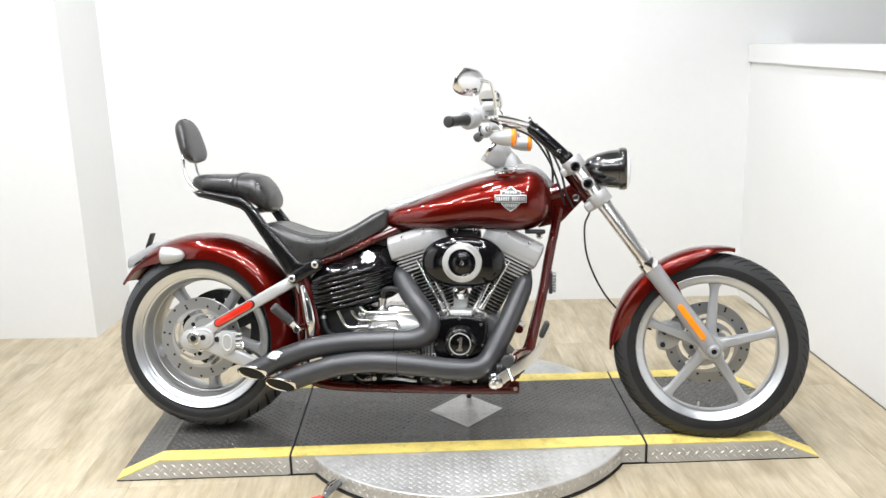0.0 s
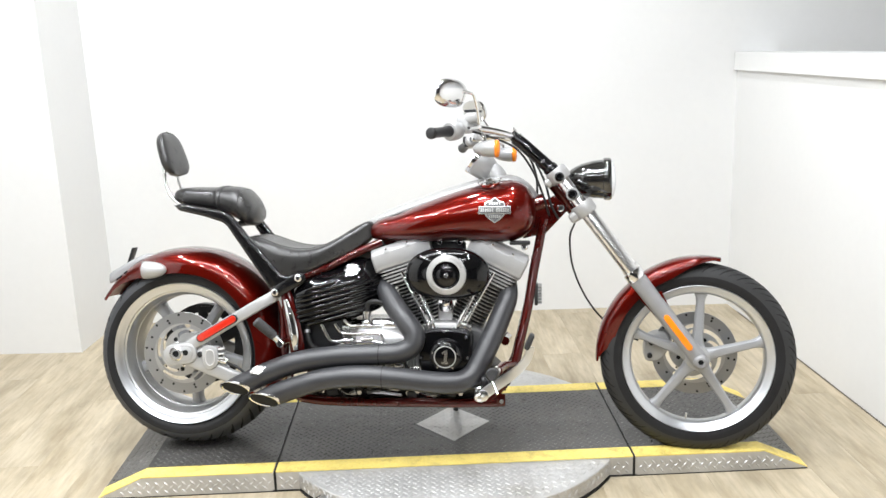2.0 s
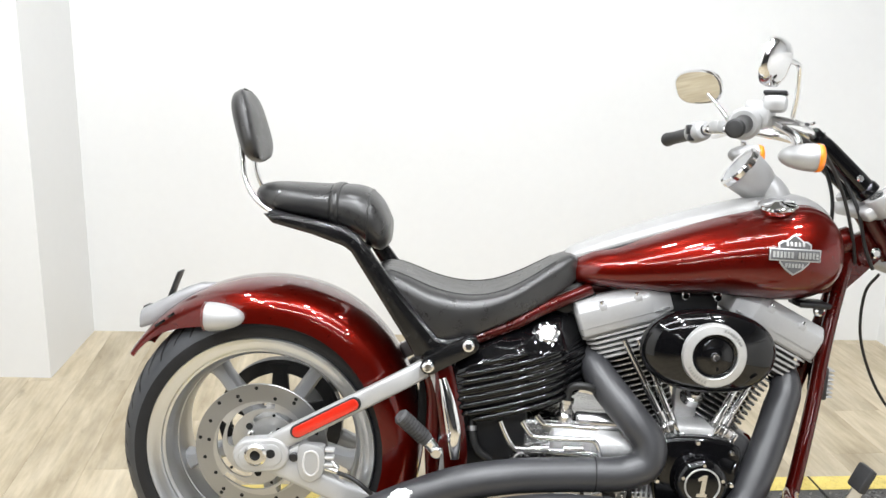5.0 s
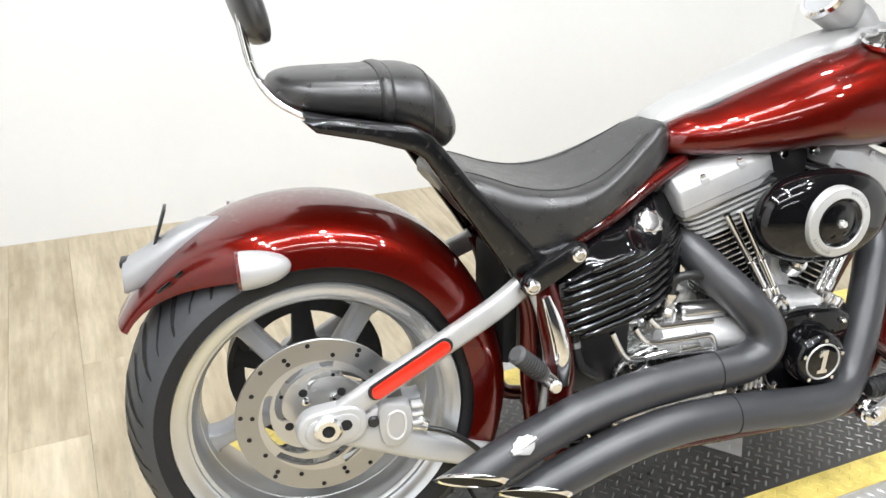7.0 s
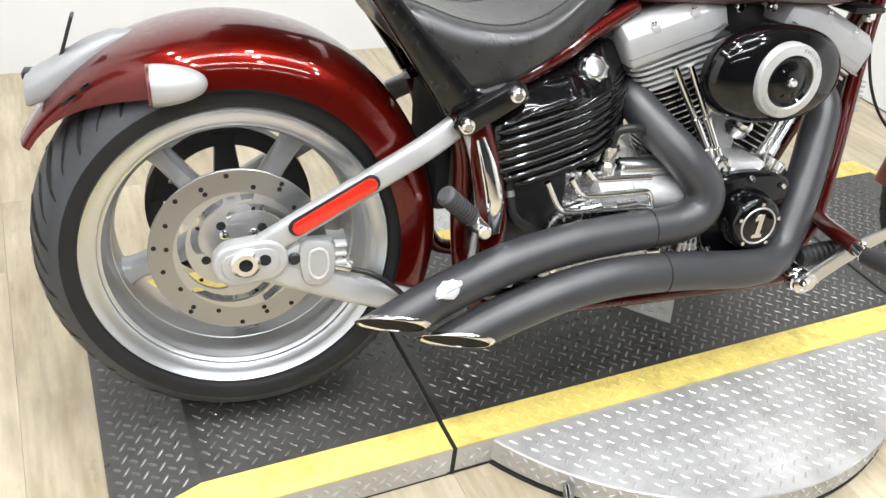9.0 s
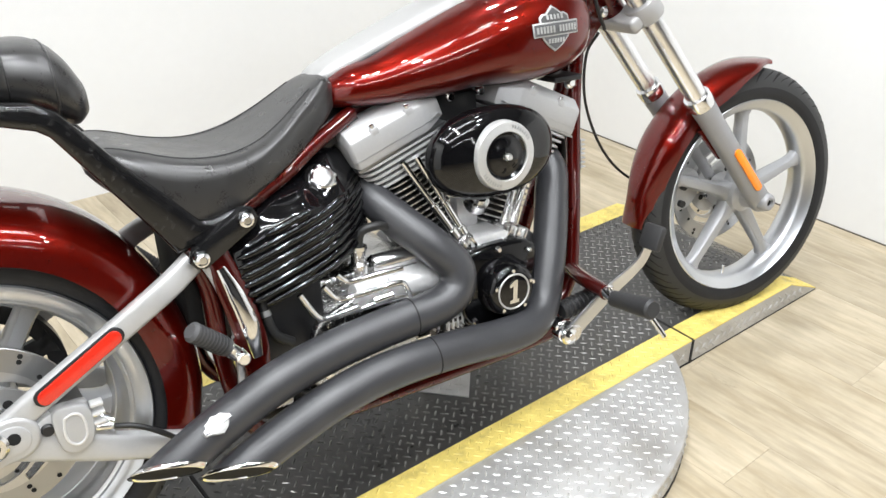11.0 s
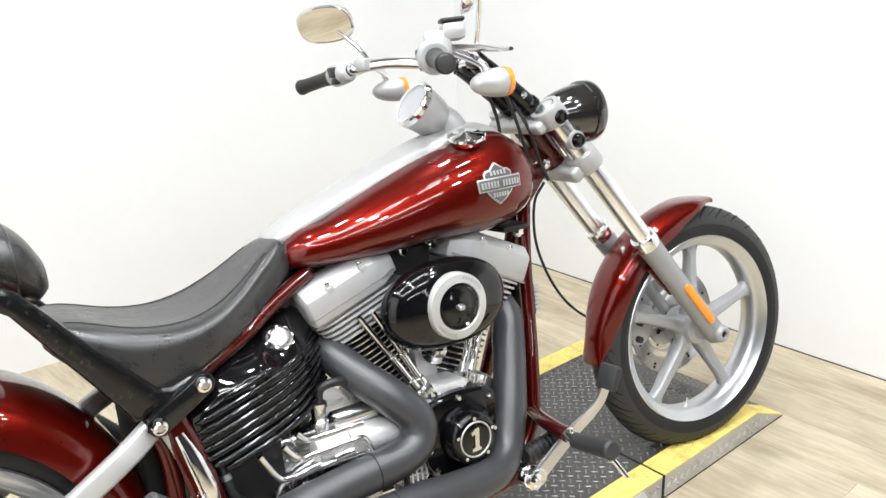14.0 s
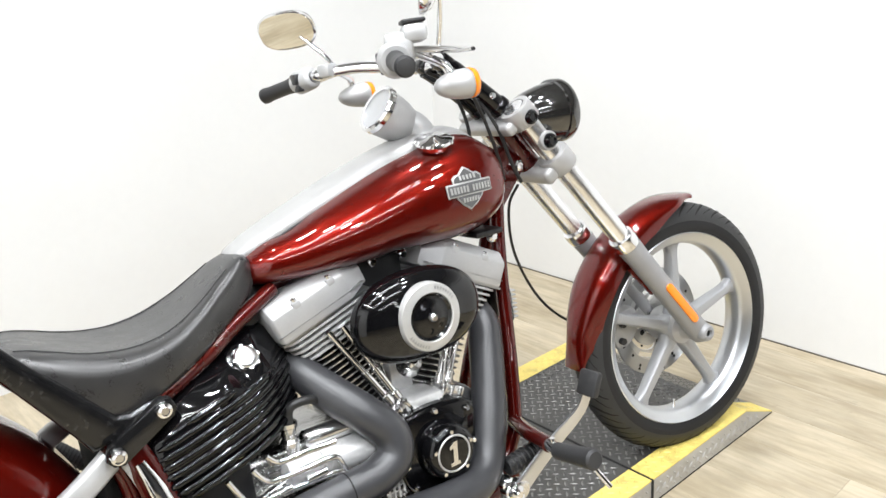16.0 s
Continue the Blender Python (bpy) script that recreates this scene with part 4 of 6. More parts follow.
def backrest():
    rows = []
    for i in range(25):
        u = i / 24
        z = -0.078 + 0.166 * u
        hw = 0.105 * max(0.0, 1 - abs(2 * u - 1) ** 3.6) ** 0.5 * (1 - 0.28 * u) + 0.002
        hx = 0.025 * max(0.0, 1 - abs(2 * u - 1) ** 3.2) ** 0.5 + 0.001
        ring = []
        for k in range(28):
            a = 2 * math.pi * k / 28
            ca, sa = math.cos(a), math.sin(a)
            ring.append(V((hx * math.copysign(abs(sa) ** 0.8, sa) + 0.010 * (abs(ca) ** 2), hw * math.copysign(abs(ca) ** 0.8, ca), z)))
        rows.append(ring)
    bm = loft(rows)
    bm.transform(Matrix.Translation((-0.070, 0, 0.696)) @ Matrix.Rotation(radians(-17), 4, "Y"))
    return bm


sissy = part("backrest", backrest(), LEATHER, bike, "black leather passenger backrest on a chrome bar", smooth=70)
for s in (-1, 1):
    part("chrome_bar", tube([(-0.080, s * 0.052, 0.675), (-0.072, s * 0.054, 0.625), (-0.062, s * 0.060, 0.582), (-0.040, s * 0.070, 0.548), (-0.002, s * 0.088, 0.524), (0.03, s * 0.10, 0.515)], 0.0056, 12),
         CHROME, sissy, "bent chrome bar")

# ---- solo seat
SEAT = [  # x, half width, bottom at the side, top, dish
    (0.225, 0.085, 0.372, 0.403, 0.000), (0.24, 0.108, 0.352, 0.413, 0.001), (0.27, 0.125, 0.322, 0.415, 0.004), (0.31, 0.137, 0.286, 0.406, 0.008), (0.35, 0.143, 0.266, 0.393, 0.010),
    (0.40, 0.145, 0.262, 0.383, 0.012), (0.45, 0.142, 0.279, 0.380, 0.011), (0.50, 0.132, 0.302, 0.388, 0.008), (0.55, 0.112, 0.326, 0.409, 0.005), (0.60, 0.086, 0.351, 0.438, 0.002),
    (0.632, 0.071, 0.372, 0.456, 0.000), (0.654, 0.058, 0.389, 0.463, 0.0), (0.668, 0.046, 0.403, 0.458, 0.0), (0.675, 0.032, 0.416, 0.448, 0.0)]
rows = []
for x in frange(0.225, 0.675, 44):
    hw, lo, hi, dish = smooth_table(SEAT, x)
    ring = []
    for k in range(40):
        a = 2 * math.pi * k / 40
        ca, sa = math.cos(a), math.sin(a)
        y = hw * math.copysign(abs(ca) ** (0.44 if sa > 0 else 0.24), ca)
        c, hh = (lo + hi) / 2, (hi - lo) / 2
        z = c + hh * math.copysign(abs(sa) ** (0.60 if sa > 0 else 0.36), sa)
        if sa > 0:
            z -= dish * (1 - (y / hw) ** 2) * 1.2
        else:
            z += max(0, 1 - abs(y / hw) ** 2) * 0.02
        ring.append(V((x, y, z)))
    rows.append(ring)
seat = part("solo_seat", loft(rows), LEATHER, bike, "black leather dished solo saddle", smooth=75)
for s in (-1, 1):
    pts = []
    for x in frange(0.26, 0.62, 18):
        hw, lo, hi, dish = smooth_table(SEAT, x)
        c, hh = (lo + hi) / 2, (hi - lo) / 2
        a = radians(64)
        pts.append((x, s * hw * abs(math.cos(a)) ** 0.44, c + hh * abs(math.sin(a)) ** 0.60 - dish * 1.2 * (1 - abs(math.cos(a)) ** 0.88) + 0.0004))
    part("piping", tube(pts, 0.0013, 8, per=2), SEAM, seat, "raised seam")

# ---- fuel tank
TANK = [  # x, half width, bottom, top, height of the widest line (0..1)
    (0.655, 0.022, 0.416, 0.438, 0.5), (0.659, 0.040, 0.406, 0.447, 0.5), (0.670, 0.055, 0.398, 0.456, 0.48), (0.70, 0.074, 0.394, 0.473, 0.46), (0.75, 0.091, 0.391, 0.487, 0.45), (0.80, 0.107, 0.389, 0.507, 0.45),
    (0.88, 0.124, 0.388, 0.538, 0.44), (0.96, 0.135, 0.393, 0.566, 0.44), (1.04, 0.141, 0.389, 0.588, 0.45), (1.10, 0.142, 0.388, 0.601, 0.46), (1.15, 0.138, 0.392, 0.605, 0.47),
    (1.185, 0.127, 0.402, 0.596, 0.48), (1.21, 0.112, 0.418, 0.575, 0.5), (1.228, 0.080, 0.442, 0.545, 0.5), (1.236, 0.045, 0.465, 0.52, 0.5)]


def tank_ring(x, grow=0.0, n=44):
    hw, lo, hi, m = smooth_table(TANK, x)
    c = lo + (hi - lo) * m
    ring = []
    for k in range(n):
        a = 2 * math.pi * k / n
        ca, sa = math.cos(a), math.sin(a)
        hh = (hi - c) if sa > 0 else (c - lo)
        ring.append(V((x, (hw + grow) * math.copysign(abs(ca) ** 0.86, ca), c + (hh + grow) * math.copysign(abs(sa) ** 0.9, sa))))
    return ring


tank = part("fuel_tank", loft([tank_ring(x) for x in frange(0.655, 1.236, 92)]), RED, bike, "glossy candy-red teardrop fuel tank", smooth=75)
CONS = [(0.640, 0.026, 0.438, 0.453), (0.652, 0.038, 0.436, 0.468), (0.70, 0.050, 0.446, 0.492), (0.78, 0.056, 0.474, 0.523), (0.88, 0.060, 0.505, 0.560), (0.98, 0.063, 0.535, 0.592),
        (1.06, 0.066, 0.553, 0.612), (1.12, 0.066, 0.560, 0.622), (1.17, 0.062, 0.556, 0.616), (1.21, 0.050, 0.540, 0.592), (1.235, 0.036, 0.52, 0.562), (1.246, 0.022, 0.515, 0.545)]
console = part("tank_console", loft(pad_sections(CONS, frange(0.640, 1.246, 44), 28, 2.4)), CONSOLE, bike, "satin silver tank console", Matrix.Translation((0, 0.020, 0)), 70)
for s in (-1, 1):
    pts = [(x, 0.020 + s * (smooth_table(CONS, x)[0] + 0.003), smooth_table(CONS, x)[1] + 0.30 * (smooth_table(CONS, x)[2] - smooth_table(CONS, x)[1]) + 0.006) for x in frange(0.69, 1.2, 20)]
    part("console_gasket", tube(pts, 0.0022, 8, per=2), SATIN, console, "black rubber gasket")
    cap = part("filler_cap", lathe([(0, 0.0125), (0.010, 0.0125), (0.014, 0.0095), (0.030, 0.0085), (0.038, 0.005), (0.0395, 0.0), (0.032, -0.012)], (1.078, s * 0.072, 0.597), (-0.12, s * 0.28, 1), 32), CHROME,
               tank, "chrome fuel filler cap")
    for k in range(10):
        a = 2 * math.pi * k / 10
        n = frame_of((-0.12, s * 0.28, 1))
        q = V((1.078, s * 0.072, 0.597)) + (n @ V((0.037 * math.cos(a), 0.037 * math.sin(a), 0.002)))
        part("knurl", box(q.x, q.y, q.z, 0.008, 0.008, 0.008, 0.002), CHROME, cap)
SPEEDO = V((1.026, 0.028, 0.670))
pod = part("speedometer", lathe([(0, -0.085), (0.020, -0.083), (0.036, -0.070), (0.045, -0.045), (0.049, -0.012), (0.049, 0.0)], SPEEDO, (-0.80, 0, 0.60), 40), SILVER, bike,
           "silver speedometer pod with a chrome bezel", smooth=60)
part("bezel", lathe([(0.049, -0.004), (0.0525, 0.0), (0.0525, 0.010), (0.049, 0.014), (0.043, 0.013), (0.043, 0.008)], SPEEDO, (-0.80, 0, 0.60), 40), CHROME, pod)
part("dial", lathe([(0, 0.0085), (0.043, 0.0085), (0.043, 0.004)], SPEEDO, (-0.80, 0, 0.60), 40), material("dial_face", (0.34, 0.345, 0.35), 0.3, 0.0, 0.5), pod)
part("pod_neck", tube([(1.070, 0.026, 0.645), (1.095, 0.018, 0.622), (1.105, 0.014, 0.590)], [0.030, 0.034, 0.040], 20), SILVER, pod)


def tank_surface_y(x, z):
    hw, lo, hi, m = smooth_table(TANK, x)
    c = lo + (hi - lo) * m
    hh = (hi - c) if z > c else (c - lo)
    q = min(1, abs(z - c) / hh) ** (1 / 0.9)
    return hw * (1 - q * q) ** 0.43


def on_tank(bm, x0, z0, s, lift):
    """Lays a flat shape (x, 0, z) on the tank's flank."""
    for v in bm.verts:
        x, z = x0 + v.co.x, z0 + v.co.z
        v.co = V((x, s * (tank_surface_y(x, z) + lift + v.co.y), z))
    return bm


SHIELD = [(-0.034, 0.000), (-0.034, 0.023), (-0.026, 0.029), (-0.018, 0.029), (-0.010, 0.036), (0.0, 0.043), (0.010, 0.036), (0.018, 0.029), (0.026, 0.029), (0.034, 0.023), (0.034, 0.0), (0.031, -0.017),
          (0.018, -0.031), (0.0, -0.043), (-0.018, -0.031), (-0.031, -0.017)]
EMBLEM_BAR = [(-0.053, -0.0125), (0.053, -0.0125), (0.053, 0.0135), (-0.053, 0.0135)]


def scaled(outline, k):
    return [(x * k, z * k) for x, z in outline]


for s in (-1, 1):
    at = (1.098, 0.502, s)
    badge = part("tank_badge", on_tank(slab(SHIELD, 0, 0.0030, 0.0008), *at, 0.0012), EMBLEM, tank, "raised silver shield emblem")
    part("field", on_tank(slab(scaled(SHIELD, 0.90), 0, 0.0008), *at, 0.0040), BADGE_GREY, badge, "dark grey emblem field")
    part("bar", on_tank(slab(EMBLEM_BAR, 0, 0.0030, 0.0006), *at, 0.0044), EMBLEM, badge, "raised silver emblem bar")
    part("bar_field", on_tank(slab([(x * 0.955, z * 0.80) for x, z in EMBLEM_BAR], 0, 0.0007), *at, 0.0070), BADGE_GREY, badge, "dark grey bar field")
    for z, n, w, h, pitch in ((0.0006, 13, 0.0046, 0.0125, 0.0074), (0.0225, 5, 0.0046, 0.0085, 0.0082), (-0.0215, 6, 0.0042, 0.0085, 0.0068)):
        for k in range(n):
            if n == 13 and k == 6:
                continue
            x = (k - (n - 1) / 2) * pitch
            part("letter_bar", on_tank(box(x, 0.0008, z, w, 0.0014, h), *at, 0.0078 if n == 13 else 0.0048), EMBLEM, badge)

# ---- frame
DOWN = [(1.262, 0.012, 0.47), (1.245, 0.018, 0.38), (1.226, 0.034, 0.28), (1.210, 0.052, 0.18), (1.189, 0.076, 0.085), (1.165, 0.098, -0.02), (1.148, 0.102, -0.060), (1.112, 0.108, -0.104), (1.080, 0.114, -0.138), (1.04, 0.120, -0.152),
        (0.80, 0.130, -0.153), (0.48, 0.130, -0.150), (0.40, 0.128, -0.11), (0.375, 0.125, 0.02), (0.372, 0.125, 0.15), (0.352, 0.128, 0.225)]
frame_part = part("frame", tube([(x, -y, z) for x, y, z in DOWN], 0.016, 16, 6), RED_DARK, bike, "dark red tubular steel frame")
part("frame_tube", tube(DOWN, 0.016, 16, 6), RED_DARK, frame_part)
for s in (-1, 1):
    part("rear_tube", tube([(0.345, s * 0.132, 0.236), (0.43, s * 0.122, 0.272), (0.535, s * 0.098, 0.314), (0.605, s * 0.074, 0.349), (0.70, s * 0.045, 0.390)], 0.0145, 14, 6), RED_DARK, frame_part)
for s in (-1, 1):
    part("rail_end", tube([(1.03, s * 0.120, -0.152), (1.08, s * 0.118, -0.151), (1.128, s * 0.116, -0.149)], 0.0155, 14, 4), RED_DARK, frame_part)
    part("rail_bracket", box(1.118, s * 0.128, -0.138, 0.030, 0.012, 0.040, 0.003), RED_DARK, frame_part)
    part("bracket_bolt", cyl((1.12, s * 0.134, -0.142), (1.12, s * 0.142, -0.142), 0.007, seg=10, bevel=0.001), STEEL, frame_part)
part("backbone", tube([(0.70, 0, 0.40), (0.9, 0, 0.43), (1.1, 0, 0.47), (1.27, 0, 0.53)], 0.03, 16, 5), RED_DARK, frame_part)
part("steering_head", cyl(NECK - RAKE * 0.17 - V((0.012, 0, 0.01)), NECK - RAKE * 0.03 - V((0.012, 0, 0.01)), 0.027, seg=24, bevel=0.004), RED_DARK, frame_part)
part("gusset", slab([(1.19, 0.40), (1.27, 0.42), (1.345, 0.50), (1.30, 0.55), (1.24, 0.52)], -0.018, 0.018, 0.004), RED_DARK, frame_part)
for s in (-1, 1):
    trim = part("frame_cover", tube([(0.388, s * 0.160, 0.200), (0.404, s * 0.168, 0.150), (0.418, s * 0.172, 0.090), (0.424, s * 0.170, 0.030)], [0.008, 0.014, 0.016, 0.009], 14, 6, ratio=0.5), CHROME, frame_part,
                "chrome frame cover")
    part("frame_casting", tube([(0.383, s * 0.148, 0.232), (0.402, s * 0.154, 0.160), (0.416, s * 0.156, 0.09), (0.425, s * 0.154, 0.03), (0.425, s * 0.148, -0.04)], [0.020, 0.026, 0.027, 0.026, 0.02], 14, 6, ratio=0.4), RED_DARK, frame_part)
part("side_stand", tube([(0.98, 0.13, -0.14), (0.95, 0.20, -0.19), (0.93, 0.265, -0.275)], 0.011, 12), SATIN, bike, "black side stand")

# ---- oil tank
OIL = [  # x, half width, bottom, top
    (0.402, 0.105, 0.196, 0.222), (0.408, 0.142, 0.160, 0.232), (0.420, 0.157, 0.128, 0.240), (0.45, 0.163, 0.108, 0.258), (0.52, 0.162, 0.114, 0.292), (0.57, 0.156, 0.121, 0.315), (0.605, 0.145, 0.128, 0.332), (0.635, 0.128, 0.136, 0.338),
    (0.665, 0.102, 0.146, 0.330), (0.695, 0.066, 0.160, 0.316), (0.724, 0.030, 0.190, 0.280)]
rows = []
for x in frange(0.402, 0.724, 44):
    hw, lo, hi = smooth_table(OIL, x)
    ring = []
    for k in range(48):
        a = 2 * math.pi * k / 48
        ca, sa = math.cos(a), math.sin(a)
        c = lo + (hi - lo) * (0.80 - 0.20 * ease((x - 0.54) / 0.06))
        if sa > 0:                              # the side leans in to a flat top
            cut = 0.16 + 0.46 * ease((x - 0.46) / 0.13)
            u = math.asin(sa) / (math.pi / 2)
            y = hw * (1 - cut * min(1, u / 0.7) ** 1.25) * (1 if u < 0.7 else (1 - u) / 0.3)
            z = c + (hi - c) * min(1, u / 0.7)
        else:
            y, z = hw * abs(ca) ** 0.3, c - (c - lo) * abs(sa) ** 0.35
        ring.append(V((x, math.copysign(y, ca), z)))
    rows.append(ring)
oil = part("oil_tank", loft(rows), GLOSS, bike, "gloss black ribbed oil tank", smooth=50)
for k in range(9):
    for s in (-1, 1):
        pts = []
        for q in range(23):
            x = 0.418 + 0.286 * q / 22
            hw, lo, hi = smooth_table(OIL, x)
            z = 0.112 + 0.0172 * k + 0.27 * (x - 0.45)
            edge = min(1, min(z - lo, hi - z) / 0.02)
            if edge > 0.25 and z < lo + (hi - lo) * (0.82 - 0.16 * ease((x - 0.54) / 0.06)):
                pts.append((x, s * (hw * (1 - 0.04 * (1 - edge)) - 0.001), z))
        if len(pts) > 3:
            part("rib", tube(pts, [0.003] + [0.0066] * (len(pts) - 2) + [0.004], 12, 2), GLOSS, oil)
CAP_AT, CAP_UP = V((0.607, -0.100, 0.294)), V((0.08, -0.78, 0.62))
part("filler_boss", lathe([(0.036, -0.06), (0.036, -0.006), (0.032, -0.001), (0, 0.0)], CAP_AT, CAP_UP, 28), GLOSS, oil)
capo = part("oil_cap", lathe([(0, 0.013), (0.013, 0.0128), (0.019, 0.0118), (0.0222, 0.009), (0.0236, 0.005), (0.0236, 0.0)], CAP_AT, CAP_UP, 28), POLISHED, oil, "chrome oil filler cap")
for k in range(8):
    a = 2 * math.pi * k / 8
    q = CAP_AT + frame_of(CAP_UP) @ V((0.0210 * math.cos(a), 0.0210 * math.sin(a), 0.004))
    part("lobe", cyl(q - CAP_UP * 0.006, q + CAP_UP * 0.005, 0.0048, seg=10, bevel=0.001), POLISHED, capo)
battery = part("battery_box", box(0.49, 0, 0.055, 0.17, 0.245, 0.15, 0.012), SATIN, bike, "black battery box")
part("hose", tube([(0.455, -0.128, 0.115), (0.458, -0.140, 0.08), (0.470, -0.142, 0.045), (0.500, -0.135, 0.02)], 0.009, 12), CABLE, battery, "black rubber hose")
part("hose_clamp", cyl((0.456, -0.136, 0.094), (0.457, -0.139, 0.084), 0.0112, seg=14), STEEL, battery)
part("seat_pan", slab([(0.40, 0.23), (0.46, 0.255), (0.56, 0.295), (0.66, 0.335), (0.72, 0.372), (0.70, 0.396), (0.62, 0.366), (0.54, 0.330), (0.44, 0.288)], -0.045, 0.045, 0.004), SATIN, bike, "black seat pan")
# an added black box fills the gap with shade; no panel sits here
part("gap_shade_filler", box(0.352, 0, 0.14, 0.03, 0.17, 0.20, 0.01), GROOVE, bike, "black box added for the dark gap ahead of the rear wheel")

# ---- engine
engine = part("crankcase", slab(curve_outline([(0.80, 0.09), (0.93, 0.12), (1.06, 0.09), (1.09, 0.0), (1.06, -0.10), (0.93, -0.135), (0.80, -0.11), (0.77, -0.01)], 5), -0.10, 0.12, 0.015), CRANKCASE, bike,
              "aluminium V-twin engine with a cast crankcase darkened for shade", smooth=50)


def fin_outline(hx, hy, e=0.45, n=28):
    out = []
    for k in range(n):
        c, d = math.cos(2 * math.pi * k / n), math.sin(2 * math.pi * k / n)
        out.append((hx * math.copysign(abs(c) ** e, c), hy * math.copysign(abs(d) ** e, d)))
    return out


FLAT = Matrix.Rotation(radians(90), 4, "X")


def cylinder(s):
    """s: -1 the rear cylinder, 1 the front one."""
    tilt = radians(18.5 if s < 0 else 26)
    ax = V((s * math.sin(tilt), 0, math.cos(tilt)))
    px = V((math.cos(tilt), 0, -s * math.sin(tilt)))
    o = V((0.888, 0, 0.004)) if s < 0 else V((0.944, 0, 0.012))
    m = Matrix.Translation(o) @ Matrix((px, Y, ax)).transposed().to_4x4()
    barrel = part("cylinder", cyl((0, 0, 0.07), (0, 0, 0.30), 0.060, seg=32), BARREL, engine, "black cylinder with bright machined fins", m)
    for k in range(14):
        z = 0.098 + 0.0126 * k
        hx, hy = 0.060 + 0.0006 * k, 0.076
        fin = part("fin", slab(fin_outline(hx - 0.0008, hy - 0.0008), z - 0.0006, z + 0.0033), BARREL, barrel, "", m @ FLAT, 0)
        part("fin_edge", slab(fin_outline(hx, hy), z, z + 0.0027), FIN_EDGE, barrel, "bright machined fin edge", m @ FLAT, 0)
    head = part("cylinder_head", box(0, 0, 0.300, 0.150, 0.140, 0.066, 0.006), BARREL, engine, "black and silver cylinder head", m)
    for k in range(5):
        part("fin", slab(fin_outline(0.080 + 0.005 * k, 0.083 + 0.001 * k, 0.3), 0.276 + k * 0.0118, 0.2808 + k * 0.0118), ENGINE_SILVER, head, "", m @ FLAT, 0)
    rows = []
    for x, hy, low, ridge, top in ((-0.103, 0.080, 0.337, 0.380, 0.394), (-0.097, 0.0885, 0.334, 0.388, 0.409), (0.060, 0.0885, 0.334, 0.388, 0.409), (0.106, 0.070, 0.341, 0.374, 0.390)):
        rows.append([V((-s * x, y, z)) for y, z in ((-hy, low), (-hy, ridge), (-hy + 0.026, top), (hy - 0.026, top), (hy, ridge), (hy, low))])
    bm = loft(rows)
    bmesh.ops.bevel(bm, geom=bm.edges[:], offset=0.0032, segments=2, affect="EDGES", profile=0.5)
    rocker = part("rocker_cover", bm, ENGINE_SILVER, engine, "silver rocker cover", m, 30)
    part("gasket", box(s * 0.002, 0.0, 0.3325, 0.200, 0.174, 0.0045), STEEL, rocker, "", m, 0)
    part("parting_line", box(s * 0.003, 0.0, 0.3500, 0.196, 0.1782, 0.0010), STEEL, rocker, "", m, 0)
    for q in (0.035, -0.043):
        for y in (-0.082, 0.082):
            part("screw_boss", box(-s * q, y, 0.3870, 0.018, 0.014, 0.015, 0.003), ENGINE_SILVER, rocker, "", m, 30)
            part("screw", lathe([(0, 0.003), (0.0022, 0.003), (0.0022, 0.001), (0.0036, 0.006), (0.0052, 0.005), (0.0052, 0)], (-s * q, y, 0.3945), (0, 0, 1), 12), CHROME, rocker, "", m)
    return m, ax


mr, axr = cylinder(-1)
mf, axf = cylinder(1)
for low, top in (((0.868, -0.114, 0.122), (0.776, -0.087, 0.290)), ((0.887, -0.114, 0.122), (0.806, -0.087, 0.294)),
                 ((0.999, -0.114, 0.124), (1.092, -0.087, 0.288)), ((0.980, -0.114, 0.124), (1.062, -0.087, 0.292))):
    low, top = V(low), V(top)
    rod = part("pushrod_tube", cyl(low, top, 0.0066, seg=16), CHROME, engine, "chrome pushrod tube")
    part("collar", cyl(low, low + (top - low) * 0.13, 0.0108, seg=16, bevel=0.002), POLISHED, rod)
    part("collar", cyl(low + (top - low) * 0.40, low + (top - low) * 0.46, 0.0090, seg=16, bevel=0.002), POLISHED, rod)
    part("lower_tube", cyl(low + (top - low) * 0.13, low + (top - low) * 0.42, 0.0080, seg=16), CHROME, rod)
for s in (-1, 1):
    turned = Matrix.Rotation(radians(s * 26), 4, "Y")
    block = part("lifter_block", box(0.934 + s * 0.060, -0.112, 0.108, 0.052, 0.050, 0.030, 0.005, turned), POLISHED, engine, "polished lifter block")
    part("flange", box(0.934 + s * 0.052, -0.112, 0.092, 0.066, 0.056, 0.010, 0.003, turned), POLISHED, block)
    for q in (-0.020, 0.0, 0.020):
        c = V((0.934 + s * 0.060, -0.137, 0.108)) + turned.to_3x3() @ V((q, 0, 0.002))
        part("rib", box(*c, 0.008, 0.010, 0.026, 0.002, turned), POLISHED, block)
    for q in (-0.027, 0.027):
        c = V((0.934 + s * 0.052, -0.138, 0.092)) + turned.to_3x3() @ V((q, 0, 0.0))
        part("bolt", cyl(c, c + V((0, -0.007, 0)), 0.0058, seg=10, bevel=0.001), CHROME, block)
part("top_mount", box(0.93, 0.01, 0.352, 0.12, 0.07, 0.075, 0.01), SATIN, engine, "black top engine mount")
part("tank_tunnel", box(0.955, 0, 0.414, 0.44, 0.09, 0.022, 0.006), SATIN, engine, "black tank underside")
for x in (0.905, 0.975):
    part("mount_bolt", cyl((x, -0.05, 0.392), (x, -0.064, 0.390), 0.009, seg=12, bevel=0.002), CHROME, engine)
